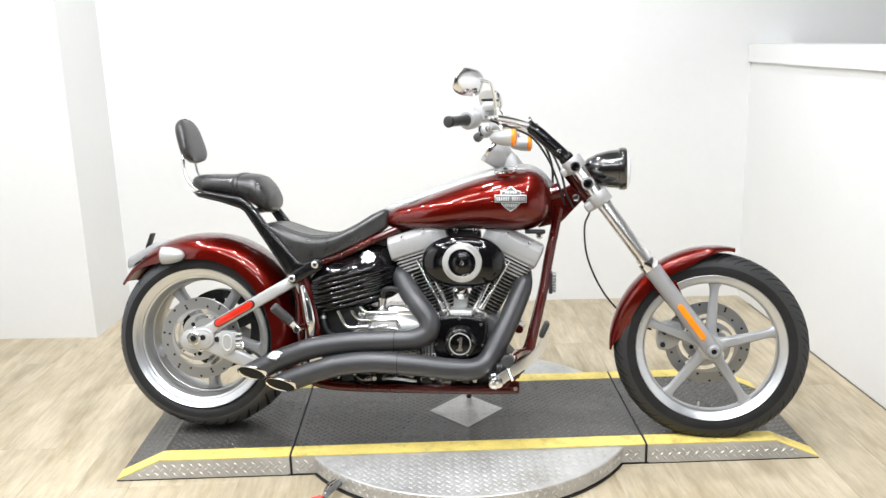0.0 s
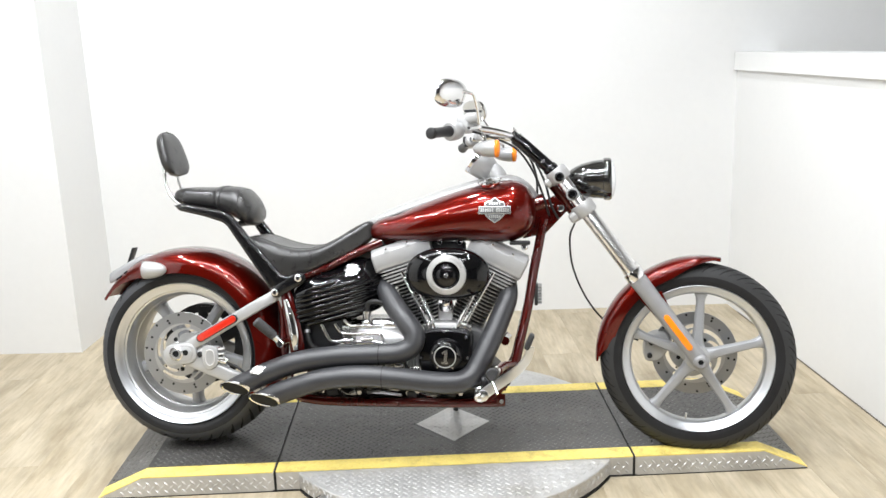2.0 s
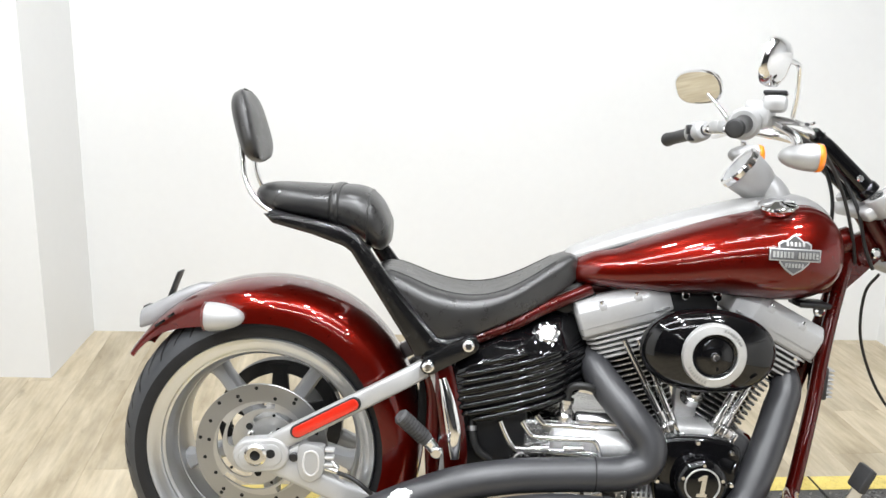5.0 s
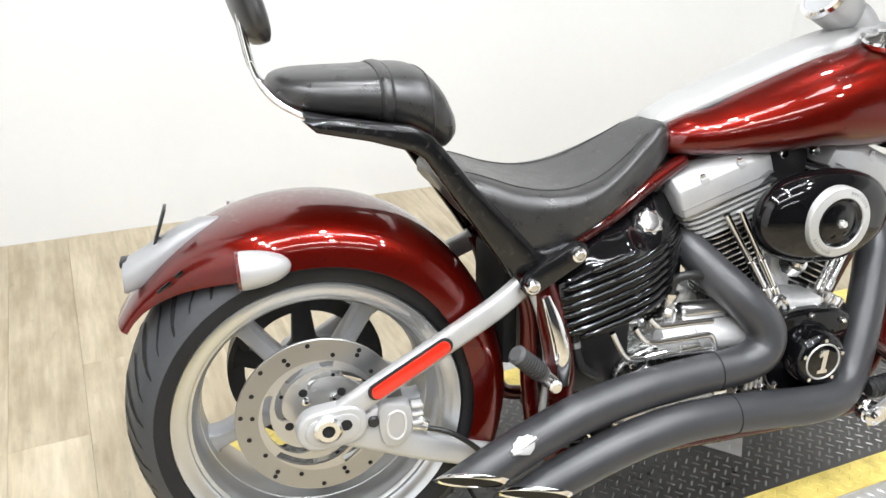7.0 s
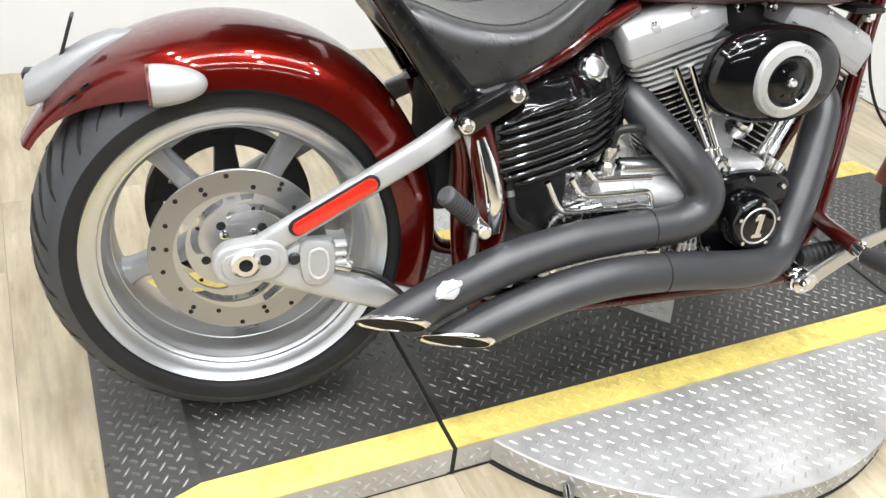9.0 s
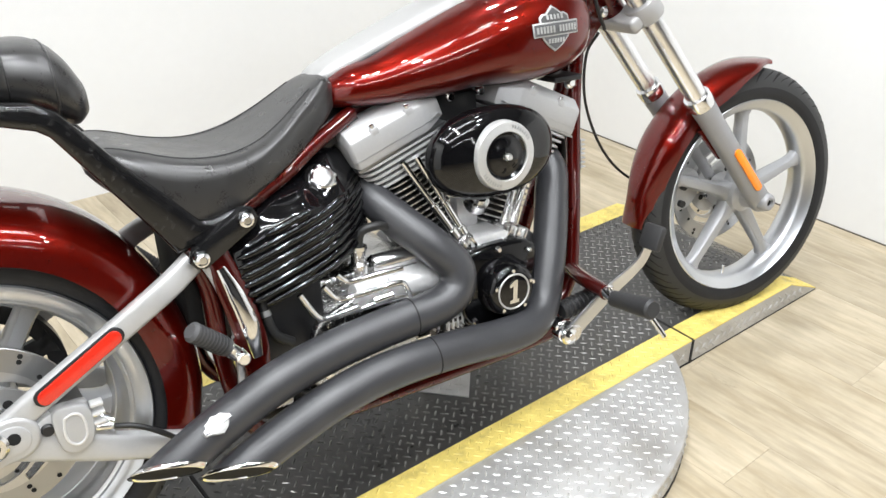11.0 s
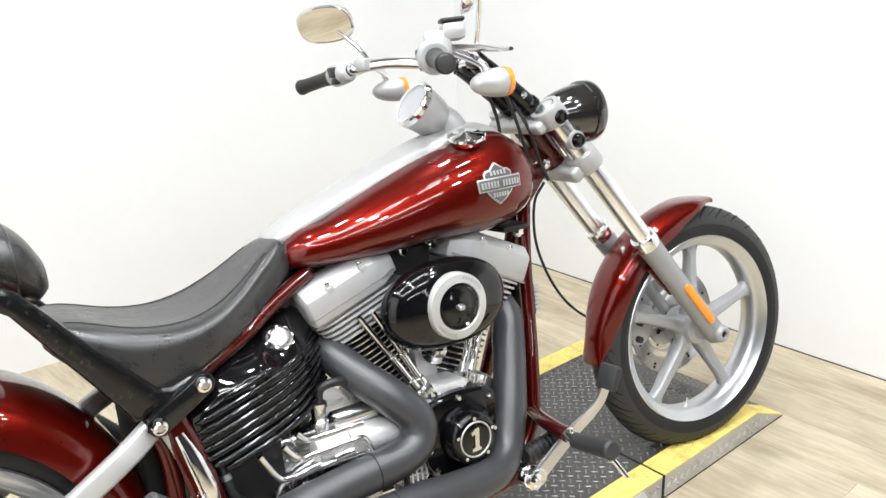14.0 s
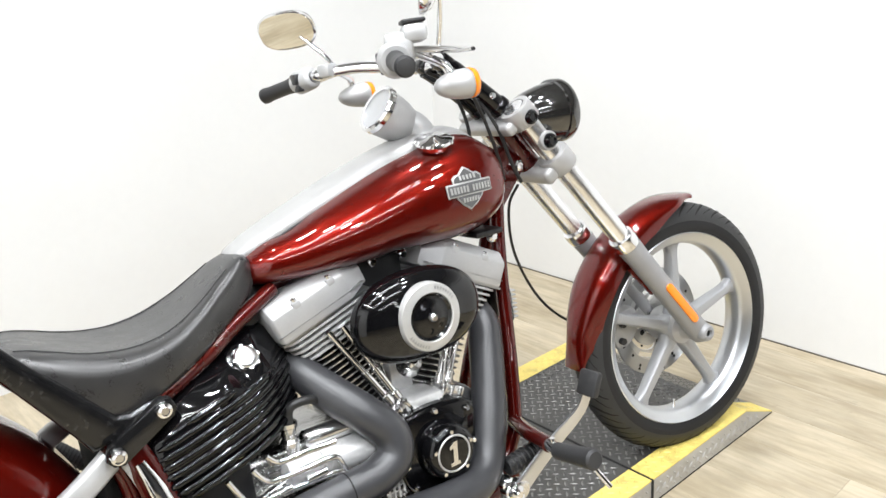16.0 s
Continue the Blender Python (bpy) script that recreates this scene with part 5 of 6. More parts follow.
part("tank_bolt", lathe([(0, 0.012), (0.006, 0.012), (0.011, 0.008), (0.0125, 0.0)], (1.195, -0.06, 0.375), -Y, 18), CHROME, engine, "chrome tank mount bolt")
part("tank_bracket", box(1.18, -0.045, 0.388, 0.07, 0.07, 0.012, 0.004), SATIN, engine, "black tank bracket")
part("cam_deck", box(0.928, -0.090, 0.110, 0.085, 0.10, 0.026, 0.006), ALU, engine, "bare aluminium tappet deck")
part("manifold_flange", lathe([(0, 0.03), (0.012, 0.03), (0.016, 0.022), (0.022, 0.02), (0.026, 0.0)], (0.930, -0.09, 0.175), (0, -0.75, 0.66), 20), POLISHED, engine, "polished sensor fitting")
part("coil", box(0.925, -0.052, 0.155, 0.05, 0.03, 0.075, 0.006), ALU, engine)
part("oil_filter_bracket", cyl((0.93, -0.075, 0.155), (0.93, -0.075, 0.215), 0.013, seg=16, bevel=0.003), CHROME, engine)
part("intake", tube([(0.93, -0.02, 0.26), (0.94, -0.06, 0.27), (0.942, -0.11, 0.285)], 0.035, 18), ALU, engine)
part("intake_manifold", cyl((0.84, 0.0, 0.235), (1.02, 0.0, 0.235), 0.03), ALU, engine)
cam_cover = part("cam_cover", slab(curve_outline([(0.846, 0.092), (0.93, 0.108), (1.018, 0.092), (1.022, 0.03), (1.008, -0.045), (0.93, -0.075), (0.856, -0.045), (0.842, 0.03)], 5), -0.164, -0.10, 0.010, 3), GLOSS, engine,
                 "gloss black cam cover", smooth=50)
timer = part("timer_cover", lathe([(0, 0.046), (0.040, 0.046), (0.048, 0.043), (0.053, 0.036), (0.058, 0.0)], (0.936, -0.160, 0.020), -Y, 48), GLOSS, engine, "gloss black timer cover with a number one")
part("ring", lathe([(0.0335, 0.0462), (0.0345, 0.0478), (0.0365, 0.0478), (0.0375, 0.0462)], (0.936, -0.160, 0.020), -Y, 48), BRUSHED, timer)
ONE = [(-0.012, -0.024), (0.010, -0.024), (0.0105, -0.017), (0.0055, -0.0165), (0.009, 0.024), (0.001, 0.024), (-0.0105, 0.016), (-0.0095, 0.0095), (-0.002, 0.0125), (-0.0045, -0.0165), (-0.0115, -0.017)]
part("numeral_one", slab([(0.936 + 0.98 * x, 0.020 + 0.98 * z) for x, z in ONE], -0.2082, -0.2055), POLISHED, timer, "raised silver numeral 1", smooth=0)
for x, z in ((0.862, 0.080), (0.93, 0.098), (1.003, 0.080), (1.008, 0.01), (0.99, -0.045), (0.868, -0.04), (0.852, 0.01)):
    part("bolt", lathe([(0, 0.009), (0.004, 0.009), (0.0062, 0.006), (0.0062, 0)], (x, -0.163, z), -Y, 12), CHROME, cam_cover)
for k in range(5):
    a = 2 * math.pi * k / 5 + 0.3
    part("screw", cyl((0.936 + 0.043 * math.cos(a), -0.203, 0.020 + 0.043 * math.sin(a)), (0.936 + 0.043 * math.cos(a), -0.2075, 0.020 + 0.043 * math.sin(a)), 0.0038, seg=10), POLISHED, timer)

# air cleaner
AC = V((0.940, -0.122, 0.289))
rows = []
for i in range(15):
    u = i / 14
    g = (1 - max(0, (u - 0.15) / 0.85) ** 3.2) ** 0.5 if u < 1 else 0.0
    g = max(g, 0.42)
    if u < 0.15:
        g = 0.955 + 0.3 * u
    y = -0.064 * u
    rows.append([AC + V((0.141 * g * math.copysign(abs(math.cos(q)) ** 0.88, math.cos(q)), y, 0.089 * g * math.copysign(abs(math.sin(q)) ** 0.92, math.sin(q)))) for q in
                 [2 * math.pi * k / 56 for k in range(56)]])
air = part("air_cleaner", loft(rows), GLOSS, bike, "gloss black oval air cleaner with a silver ring", smooth=60)
part("ring", lathe([(0.046, 0.0), (0.046, 0.009), (0.0475, 0.0105), (0.0635, 0.0075), (0.0660, 0.004), (0.0665, -0.02)], AC + V((0, -0.063, 0.001)), -Y, 64), BRUSHED, air, "brushed silver trim ring")
part("dish", lathe([(0, 0.009), (0.016, 0.0085), (0.026, 0.006), (0.034, 0.0015), (0.040, 0.0015), (0.0445, 0.006), (0.046, -0.01)], AC + V((0, -0.065, 0.001)), -Y, 48), GLOSS, air)
part("screw", lathe([(0, 0.014), (0.005, 0.014), (0.0085, 0.010), (0.0095, 0.002)], AC + V((0, -0.070, 0.001)), -Y, 20), CHROME, air)
for k in range(20):
    a = radians(-62 + 6.5 * k) if k < 10 else radians(118 + 6.5 * (k - 10))
    a += math.pi / 2
    q = AC + V((0.0565 * math.cos(a), -0.0718, 0.001 + 0.0565 * math.sin(a)))
    if k % 10 < 8:
        part("letter_bar", box(q.x, q.y, q.z, 0.0028, 0.0016, 0.0060, 0, Matrix.Rotation(math.pi / 2 - a, 4, "Y")), STEEL, air)

# gearbox and lower engine
gear = part("gearbox", slab(curve_outline([(0.50, 0.10), (0.62, 0.115), (0.78, 0.10), (0.80, 0.0), (0.76, -0.10), (0.55, -0.115), (0.48, -0.05)], 5), -0.115, 0.12, 0.018), GEARCASE, bike, "cast aluminium gearbox", smooth=50)
cover = part("side_cover", slab(curve_outline([(0.545, 0.030), (0.60, 0.062), (0.70, 0.078), (0.775, 0.064), (0.785, -0.01), (0.70, -0.05), (0.55, -0.03)], 5), -0.140, -0.112, 0.010, 3), GEARCASE, gear, "cast gearbox side cover")
part("upper_case", box(0.69, -0.075, 0.098, 0.17, 0.09, 0.035, 0.008, Matrix.Rotation(radians(-2), 4, "Y")), GEARCASE, gear, "cast upper gearbox case")
starter = part("starter", lathe([(0, 0.0), (0.018, 0.0), (0.028, 0.006), (0.031, 0.014), (0.031, 0.070), (0.034, 0.072), (0.034, 0.084), (0.031, 0.086), (0.031, 0.180), (0.034, 0.183), (0.034, 0.196), (0.026, 0.203), (0, 0.204)],
               (0.625, -0.122, 0.068), (1.0, 0, -0.02), 32), ALU, gear, "bare aluminium starter motor")
part("end_hole_shade", cyl((0.829, -0.122, 0.064), (0.832, -0.122, 0.0639), 0.011, seg=16), GROOVE, starter)
part("solenoid", cyl((0.68, -0.105, 0.112), (0.80, -0.105, 0.112), 0.020, seg=24, bevel=0.004), POLISHED, starter)
part("vent_fitting", lathe([(0.019, 0.0), (0.019, 0.02), (0.014, 0.026), (0.014, 0.046), (0.017, 0.048), (0.017, 0.056), (0, 0.058)], (0.655, -0.105, 0.102), (0.05, -0.05, 1), 20), POLISHED, gear, "polished breather fitting")
part("breather_hose", tube([(0.658, -0.108, 0.155), (0.665, -0.115, 0.185), (0.70, -0.12, 0.190), (0.745, -0.10, 0.165)], 0.0085, 12), CABLE, gear, "black rubber breather hose")
for x, z in ((0.57, 0.035), (0.62, 0.058), (0.70, 0.068), (0.765, 0.052), (0.772, 0.0), (0.70, -0.038), (0.60, -0.028)):
    part("bolt", lathe([(0, 0.008), (0.0045, 0.008), (0.0068, 0.005), (0.0068, 0)], (x, -0.140, z), -Y, 12), CHROME, cover)
for k in range(6):
    part("case_rib", box(0.792 + 0.011 * k, -0.128, -0.012, 0.005, 0.05, 0.075, 0.0015), ALU, gear)
for x, z in ((0.788, 0.022), (0.850, 0.020), (0.790, -0.044), (0.846, -0.046)):
    part("stud", cyl((x, -0.150, z), (x, -0.162, z), 0.0065, seg=8, bevel=0.001), CHROME, gear)
part("case_flange", box(0.819, -0.142, -0.030, 0.074, 0.02, 0.012, 0.003), POLISHED, gear)
part("plug", lathe([(0, 0.012), (0.012, 0.012), (0.016, 0.008), (0.018, 0.0)], (0.60, -0.138, 0.012), -Y, 20), POLISHED, cover)
part("cable_end", tube([(0.790, -0.14, 0.0), (0.80, -0.155, -0.03), (0.79, -0.15, -0.07)], 0.006, 10), CABLE, gear)
for x, z, w in ((0.775, -0.02, 0.03), (0.80, -0.035, 0.024), (0.76, -0.045, 0.03)):
    part("flange", box(x, -0.135, z, w, 0.03, 0.014, 0.003), POLISHED, gear)
for i, pts in enumerate((
        [(0.514, -0.166, 0.118), (0.526, -0.167, 0.093), (0.541, -0.168, 0.068), (0.560, -0.168, 0.061), (0.640, -0.168, 0.061), (0.700, -0.168, 0.060), (0.719, -0.168, 0.055), (0.727, -0.168, 0.040)],
        [(0.560, -0.164, 0.120), (0.570, -0.165, 0.104), (0.582, -0.165, 0.091), (0.600, -0.165, 0.087), (0.650, -0.165, 0.087), (0.700, -0.165, 0.088), (0.716, -0.165, 0.084), (0.724, -0.165, 0.068), (0.730, -0.165, 0.046)],
        [(0.590, -0.157, 0.132), (0.600, -0.158, 0.121), (0.610, -0.158, 0.114), (0.628, -0.158, 0.113), (0.670, -0.158, 0.113), (0.720, -0.158, 0.112)])):
    part("oil_line", tube(pts, 0.0058, 12, 6), CHROME, bike, "bent chrome oil line")
for x0, z0, x1, z1 in ((0.58, 0.063, 0.62, 0.066), (0.65, 0.068, 0.69, 0.07)):
    part("clip", cyl((x0, -0.170, z0), (x1, -0.169, z1), 0.0078, seg=12), CHROME, gear)
sump = part("engine_underside", slab([(0.44, -0.145), (1.11, -0.145), (1.12, -0.06), (1.08, -0.02), (0.46, -0.02)], -0.098, 0.10, 0.012), SATIN, bike, "blackened lower engine mount")
for x, z in ((0.50, -0.122), (0.56, -0.108), (0.63, -0.125), (0.72, -0.112), (0.80, -0.124), (0.90, -0.112), (0.98, -0.122)):
    part("bolt", cyl((x, -0.098, z), (x, -0.118, z), 0.0085, seg=6), CHROME, sump)
for x, z, q in ((0.60, -0.095, 0.05), (0.76, -0.100, 0.07), (0.88, -0.095, 0.05)):
    part("casting", box(x, -0.104, z, q, 0.025, 0.022, 0.006), ALU, sump)
clutter = random.Random(11)
for k in range(26):                             # brackets, fittings and fasteners along the lower frame
    x = 0.47 + 0.023 * k + clutter.uniform(-0.006, 0.006)
    z = clutter.uniform(-0.132, -0.078)
    if k % 3 == 0:
        part("casting", box(x, -0.108, z, clutter.uniform(0.02, 0.045), 0.03, clutter.uniform(0.012, 0.028), 0.004, Matrix.Rotation(clutter.uniform(-0.3, 0.3), 4, "Y")), BARREL if k % 2 else GEARCASE, sump)
    elif k % 3 == 1:
        part("fitting", cyl((x, -0.100, z), (x, -0.124, z), clutter.uniform(0.006, 0.011), seg=12, bevel=0.002), GLOSS if k % 2 else POLISHED, sump)
    else:
        part("line", tube([(x - 0.02, -0.116, z), (x, -0.122, z + clutter.uniform(-0.01, 0.01)), (x + 0.028, -0.118, z - 0.012)], 0.0042, 8, 4), CHROME if k % 2 else CABLE, sump)
part("frame_skid", box(0.77, -0.112, -0.150, 0.60, 0.030, 0.022, 0.005), SATIN, sump)
part("bracket", tube([(0.66, -0.12, -0.125), (0.70, -0.135, -0.118), (0.78, -0.13, -0.128)], 0.006, 8), STEEL, sump)
reg = part("voltage_regulator", box(1.236, 0.0, 0.208, 0.012, 0.085, 0.074, 0.004), BARREL, bike, "finned aluminium voltage regulator")
for k in range(7):
    part("fin", box(1.2475, 0.0, 0.178 + k * 0.0100, 0.016, 0.080, 0.0034, 0.001), ENGINE_SILVER, reg)

# ---- exhaust
PA = [(0.698, 0.010, 0.262), (0.718, -0.062, 0.224), (0.748, -0.105, 0.184), (0.789, -0.148, 0.140), (0.828, -0.168, 0.090), (0.822, -0.178, 0.050), (0.785, -0.183, 0.030), (0.74, -0.186, 0.024), (0.65, -0.192, 0.020),
      (0.545, -0.204, 0.014), (0.435, -0.217, -0.004), (0.335, -0.226, -0.040), (0.262, -0.232, -0.074), (0.228, -0.234, -0.092)]
PB = [(1.138, 0.010, 0.258), (1.140, -0.062, 0.205), (1.122, -0.088, 0.155), (1.095, -0.118, 0.090), (1.066, -0.145, 0.028), (1.036, -0.168, -0.030), (1.010, -0.185, -0.055), (0.970, -0.202, -0.066), (0.90, -0.216, -0.063),
      (0.81, -0.224, -0.052), (0.71, -0.231, -0.044), (0.62, -0.238, -0.043), (0.53, -0.246, -0.054), (0.44, -0.250, -0.081), (0.368, -0.254, -0.108), (0.335, -0.256, -0.124)]
CUT = (-0.28, -0.68, -0.68)
for pts, joint in ((PA, (0.715, -0.1876, 0.0229)), (PB, (0.732, -0.2296, -0.0455))):
    pipe = part("exhaust_pipe", tube(pts, [0.030, 0.033] + [0.036] * (len(pts) - 2), 28, 7, caps=False, end_plane=CUT), CERAMIC, bike, "matt black slash-cut exhaust pipe", smooth=60)
    e, d = V(pts[-1]), (V(pts[-1]) - V(pts[-2])).normalized()
    n = V(CUT).normalized()
    up = (Y - d * d.dot(Y)).normalized()
    side = d.cross(up)

    def cut_ring(r, back):
        out = []
        for k in range(36):
            a = 2 * math.pi * k / 36
            q = e + r * (math.cos(a) * up + math.sin(a) * side)
            out.append(q + d * (n.dot(e - q) / n.dot(d) - back))
        return out
    part("chrome_tip", loft([cut_ring(0.0362, 0.011), cut_ring(0.0366, 0.0095), cut_ring(0.0370, 0.0), cut_ring(0.0362, -0.0012), cut_ring(0.0346, -0.0006), cut_ring(0.0340, 0.004)], caps=False), CHROME, pipe, "chrome slash-cut tip", smooth=60)
    # a near-black plug just inside the tip paints the dark of the bore
    part("bore", loft([cut_ring(0.0342, 0.0030), cut_ring(0.030, 0.05)]), GROOVE, pipe, "black cap for the shade inside the bore", smooth=60)
    part("joint", tube([V(joint) - V((0.0012, 0, 0)), V(joint) + V((0.0012, 0, 0))], 0.0366, 28, smooth=False), GROOVE, pipe)
PIPE_EMBLEM = [(-0.026, -0.006), (-0.027, 0.003), (-0.019, 0.006), (-0.018, 0.011), (-0.009, 0.013), (-0.002, 0.017), (0.005, 0.013), (0.014, 0.013), (0.017, 0.008), (0.027, 0.006), (0.026, -0.003), (0.018, -0.006),
               (0.012, -0.013), (0.0, -0.018), (-0.012, -0.012), (-0.017, -0.008)]
emb = part("pipe_badge", slab(PIPE_EMBLEM, -0.0015, 0.008, 0.0008), EMBLEM, bike, "small silver exhaust emblem",
           Matrix.Translation((0.318, -0.2560, -0.0218)) @ Matrix.Rotation(radians(-40), 4, "X") @ Matrix.Rotation(radians(-20), 4, "Y"))
part("bar", box(0, -0.0022, 0, 0.050, 0.002, 0.0075, 0.0006), POLISHED, emb, "", Matrix.Translation((0.318, -0.2560, -0.0218)) @ Matrix.Rotation(radians(-40), 4, "X") @ Matrix.Rotation(radians(-20), 4, "Y"))
# ---- foot controls
ctrl = part("forward_control", slab(slot_outline(1.062, -0.10, 0, 0, 0.001, 0.020), -0.235, -0.205, 0.004), POLISHED, bike, "polished forward brake control")
part("boss", cyl((1.052, -0.196, -0.104), (1.052, -0.222, -0.104), 0.019, seg=28, bevel=0.003), CHROME, ctrl)
part("boss", cyl((1.050, -0.150, -0.086), (1.050, -0.212, -0.092), 0.016, seg=24, bevel=0.003), CHROME, ctrl)
part("lever", arm(-1, [(1.046, 0.228, -0.110), (1.062, 0.229, -0.098), (1.105, 0.232, -0.066), (1.150, 0.236, -0.034)], (0.038, 0.034), 0.008), LIP, ctrl, "polished brake lever")
part("lever_tip", arm(-1, [(1.146, 0.237, -0.037), (1.168, 0.242, -0.018), (1.190, 0.256, 0.006), (1.208, 0.272, 0.036), (1.218, 0.284, 0.074)], (0.034, 0.024), 0.008), LIP, ctrl, "polished brake lever end")
part("pivot_bolt", lathe([(0, 0.010), (0.007, 0.010), (0.010, 0.007), (0.017, 0.005), (0.019, 0)], (1.052, -0.231, -0.104), -Y, 24), CHROME, ctrl)
part("pedal_pad", box(1.213, -0.297, 0.092, 0.017, 0.052, 0.052, 0.006, Matrix.Rotation(radians(24), 4, "Y")), DARK_RUBBER, ctrl, "dark grey rubber pedal pad")
boot = part("master_cylinder", cyl((1.056, -0.200, -0.060), (1.150, -0.196, -0.052), 0.019, seg=24, bevel=0.004), SATIN, ctrl, "black ribbed rubber boot")
for k in range(7):
    a = V((1.066, -0.1995, -0.0592)).lerp(V((1.146, -0.1962, -0.0524)), k / 6.5)
    b = V((1.066, -0.1995, -0.0592)).lerp(V((1.146, -0.1962, -0.0524)), (k + 0.5) / 6.5)
    part("rib", cyl(a, b, 0.0212, seg=22, bevel=0.002), SATIN, boot)
part("peg_bracket", tube([(1.163, -0.098, -0.024), (1.128, -0.19, -0.012), (1.112, -0.275, -0.008)], 0.016, 14), RED_DARK, ctrl)
part("clevis", cyl((1.113, -0.268, -0.006), (1.106, -0.306, -0.008), 0.013, seg=16, bevel=0.003), CHROME, ctrl)
part("clevis_pin", cyl((1.109, -0.290, -0.024), (1.109, -0.290, 0.012), 0.006, seg=12, bevel=0.001), CHROME, ctrl)
peg = part("foot_peg", cyl((1.104, -0.304, -0.008), (1.100, -0.420, 0.010), 0.0165, 0.0200, 24, 0.005), DARK_RUBBER, bike, "black rubber foot peg")
part("feeler", cyl((1.101, -0.412, -0.008), (1.118, -0.432, -0.046), 0.005, seg=10), CHROME, peg)
peg2 = part("foot_peg", cyl((1.128, 0.29, 0.0), (1.108, 0.40, -0.004), 0.0185, 0.020, 24, 0.004), SATIN, bike, "black rubber foot peg")
part("peg_bracket", tube([(1.125, 0.11, 0.02), (1.128, 0.20, 0.010), (1.132, 0.29, 0.002)], 0.016, 14), RED_DARK, peg2)
for s in (-1, 1):
    rp = part("passenger_peg", cyl((0.306, s * 0.235, 0.140), (0.366, s * 0.215, 0.082), 0.0170, 0.0150, 20, 0.005), material("worn_rubber", (0.05, 0.05, 0.052), 0.6, grain=0.2), bike, "folded grey rubber passenger peg")
    for k in range(9):
        a = V((0.306, s * 0.235, 0.140)).lerp(V((0.366, s * 0.215, 0.082)), 0.12 + 0.085 * k)
        b = V((0.306, s * 0.235, 0.140)).lerp(V((0.366, s * 0.215, 0.082)), 0.15 + 0.085 * k)
        part("ridge", cyl(a, b, 0.0172, seg=16), DARK_RUBBER, rp)
    part("clevis", cyl((0.362, s * 0.216, 0.086), (0.380, s * 0.205, 0.062), 0.013, seg=14, bevel=0.003), CHROME, rp)
    part("mount", cyl((0.385, s * 0.14, 0.060), (0.385, s * 0.228, 0.060), 0.012, seg=16, bevel=0.003), CHROME, rp)

# ---- fork, front wheel and fender (turned slightly to the right)
AXLE_UP = (V((1.304, 0, 0.612)) - V((1.777, 0, -0.013))).normalized()
fork = part("fork_clamp_lower", box(0, 0, 0, 0.215, 0.060, 0.036, 0.012, seg=3), CONSOLE, bike, "silver front fork",
            STEER @ Matrix.Translation(FW + AXLE_UP * 0.636 - V((0.022, 0, 0.016))) @ frame_of(RAKE))
for s in (-1, 1):
    ax = FW + V((0, s * 0.086, 0.004))
    leg = part("fork_leg", lathe([(0, -0.028), (0.018, -0.026), (0.026, -0.016), (0.029, 0.0), (0.028, 0.06), (0.0275, 0.20), (0.0285, 0.30), (0.0300, 0.335), (0.0295, 0.345), (0, 0.345)], ax, AXLE_UP, 28), FORK_GREY, fork,
               "satin grey lower fork leg", STEER)
    part("tube", lathe([(0, 0.33), (0.0245, 0.33), (0.0245, 0.796), (0.022, 0.801), (0, 0.802)], ax, AXLE_UP, 28), FORK_CHROME, leg, "chrome fork tube", STEER)
    part("seal_ring", lathe([(0.0245, 0.342), (0.031, 0.342), (0.0325, 0.348), (0.0325, 0.368), (0.031, 0.374), (0.0245, 0.374)], ax, AXLE_UP, 28), CHROME, leg, "chrome seal ring", STEER)
    part("axle_boss", lathe([(0, 0.030), (0.009, 0.030), (0.010, 0.038), (0.016, 0.038), (0.0205, 0.034), (0.0235, 0.026), (0.026, 0.0)], ax, (0, s, 0), 28), FORK_GREY, leg, "", STEER)
    part("axle_hole_shade", cyl(ax + V((0, s * 0.0295, 0)), ax + V((0, s * 0.0312, 0)), 0.0092, seg=6), GROOVE, leg, "", STEER)
    p0, p1 = ax + AXLE_UP * 0.055, ax + AXLE_UP * 0.190
    n = V((AXLE_UP.z, 0, -AXLE_UP.x))
    bm = strip((p0.x, p0.z), (p1.x, p1.z), s * 0.1150, 0.021, 0.007)
    part("reflector", bm, AMBER, leg, "amber reflector", STEER)
    for q, r in ((0.636, 0.036), (0.779, 0.034)):
        c = ax + AXLE_UP * q
        part("clamp", lathe([(0.0245, -0.022), (r, -0.022), (r + 0.002, -0.018), (r + 0.002, 0.018), (r, 0.022), (0.0245, 0.022)], c, AXLE_UP, 28), CONSOLE, leg, "silver clamp", STEER)
    for q in (0.771, 0.699):
        c = ax + AXLE_UP * q + V((0.0, s * 0.026, 0.0))
        part("mount_bolt", lathe([(0, 0.016), (0.006, 0.016), (0.007, 0.020), (0.010, 0.020), (0.0155, 0.012), (0.017, 0)], c, (0, s, 0), 20), GLOSS, leg, "black headlight mount bolt", STEER)
        part("washer", lathe([(0, 0.005), (0.0205, 0.005), (0.0215, 0.003), (0.0215, -0.012), (0, -0.012)], c, (0, s, 0), 24), SILVER, leg, "silver washer", STEER)
part("fork_clamp_upper", box(0, 0, 0, 0.200, 0.058, 0.030, 0.010, seg=3), SILVER, fork, "", STEER @ Matrix.Translation(FW + AXLE_UP * 0.779 - V((0.018, 0, 0.013))) @ frame_of(RAKE))

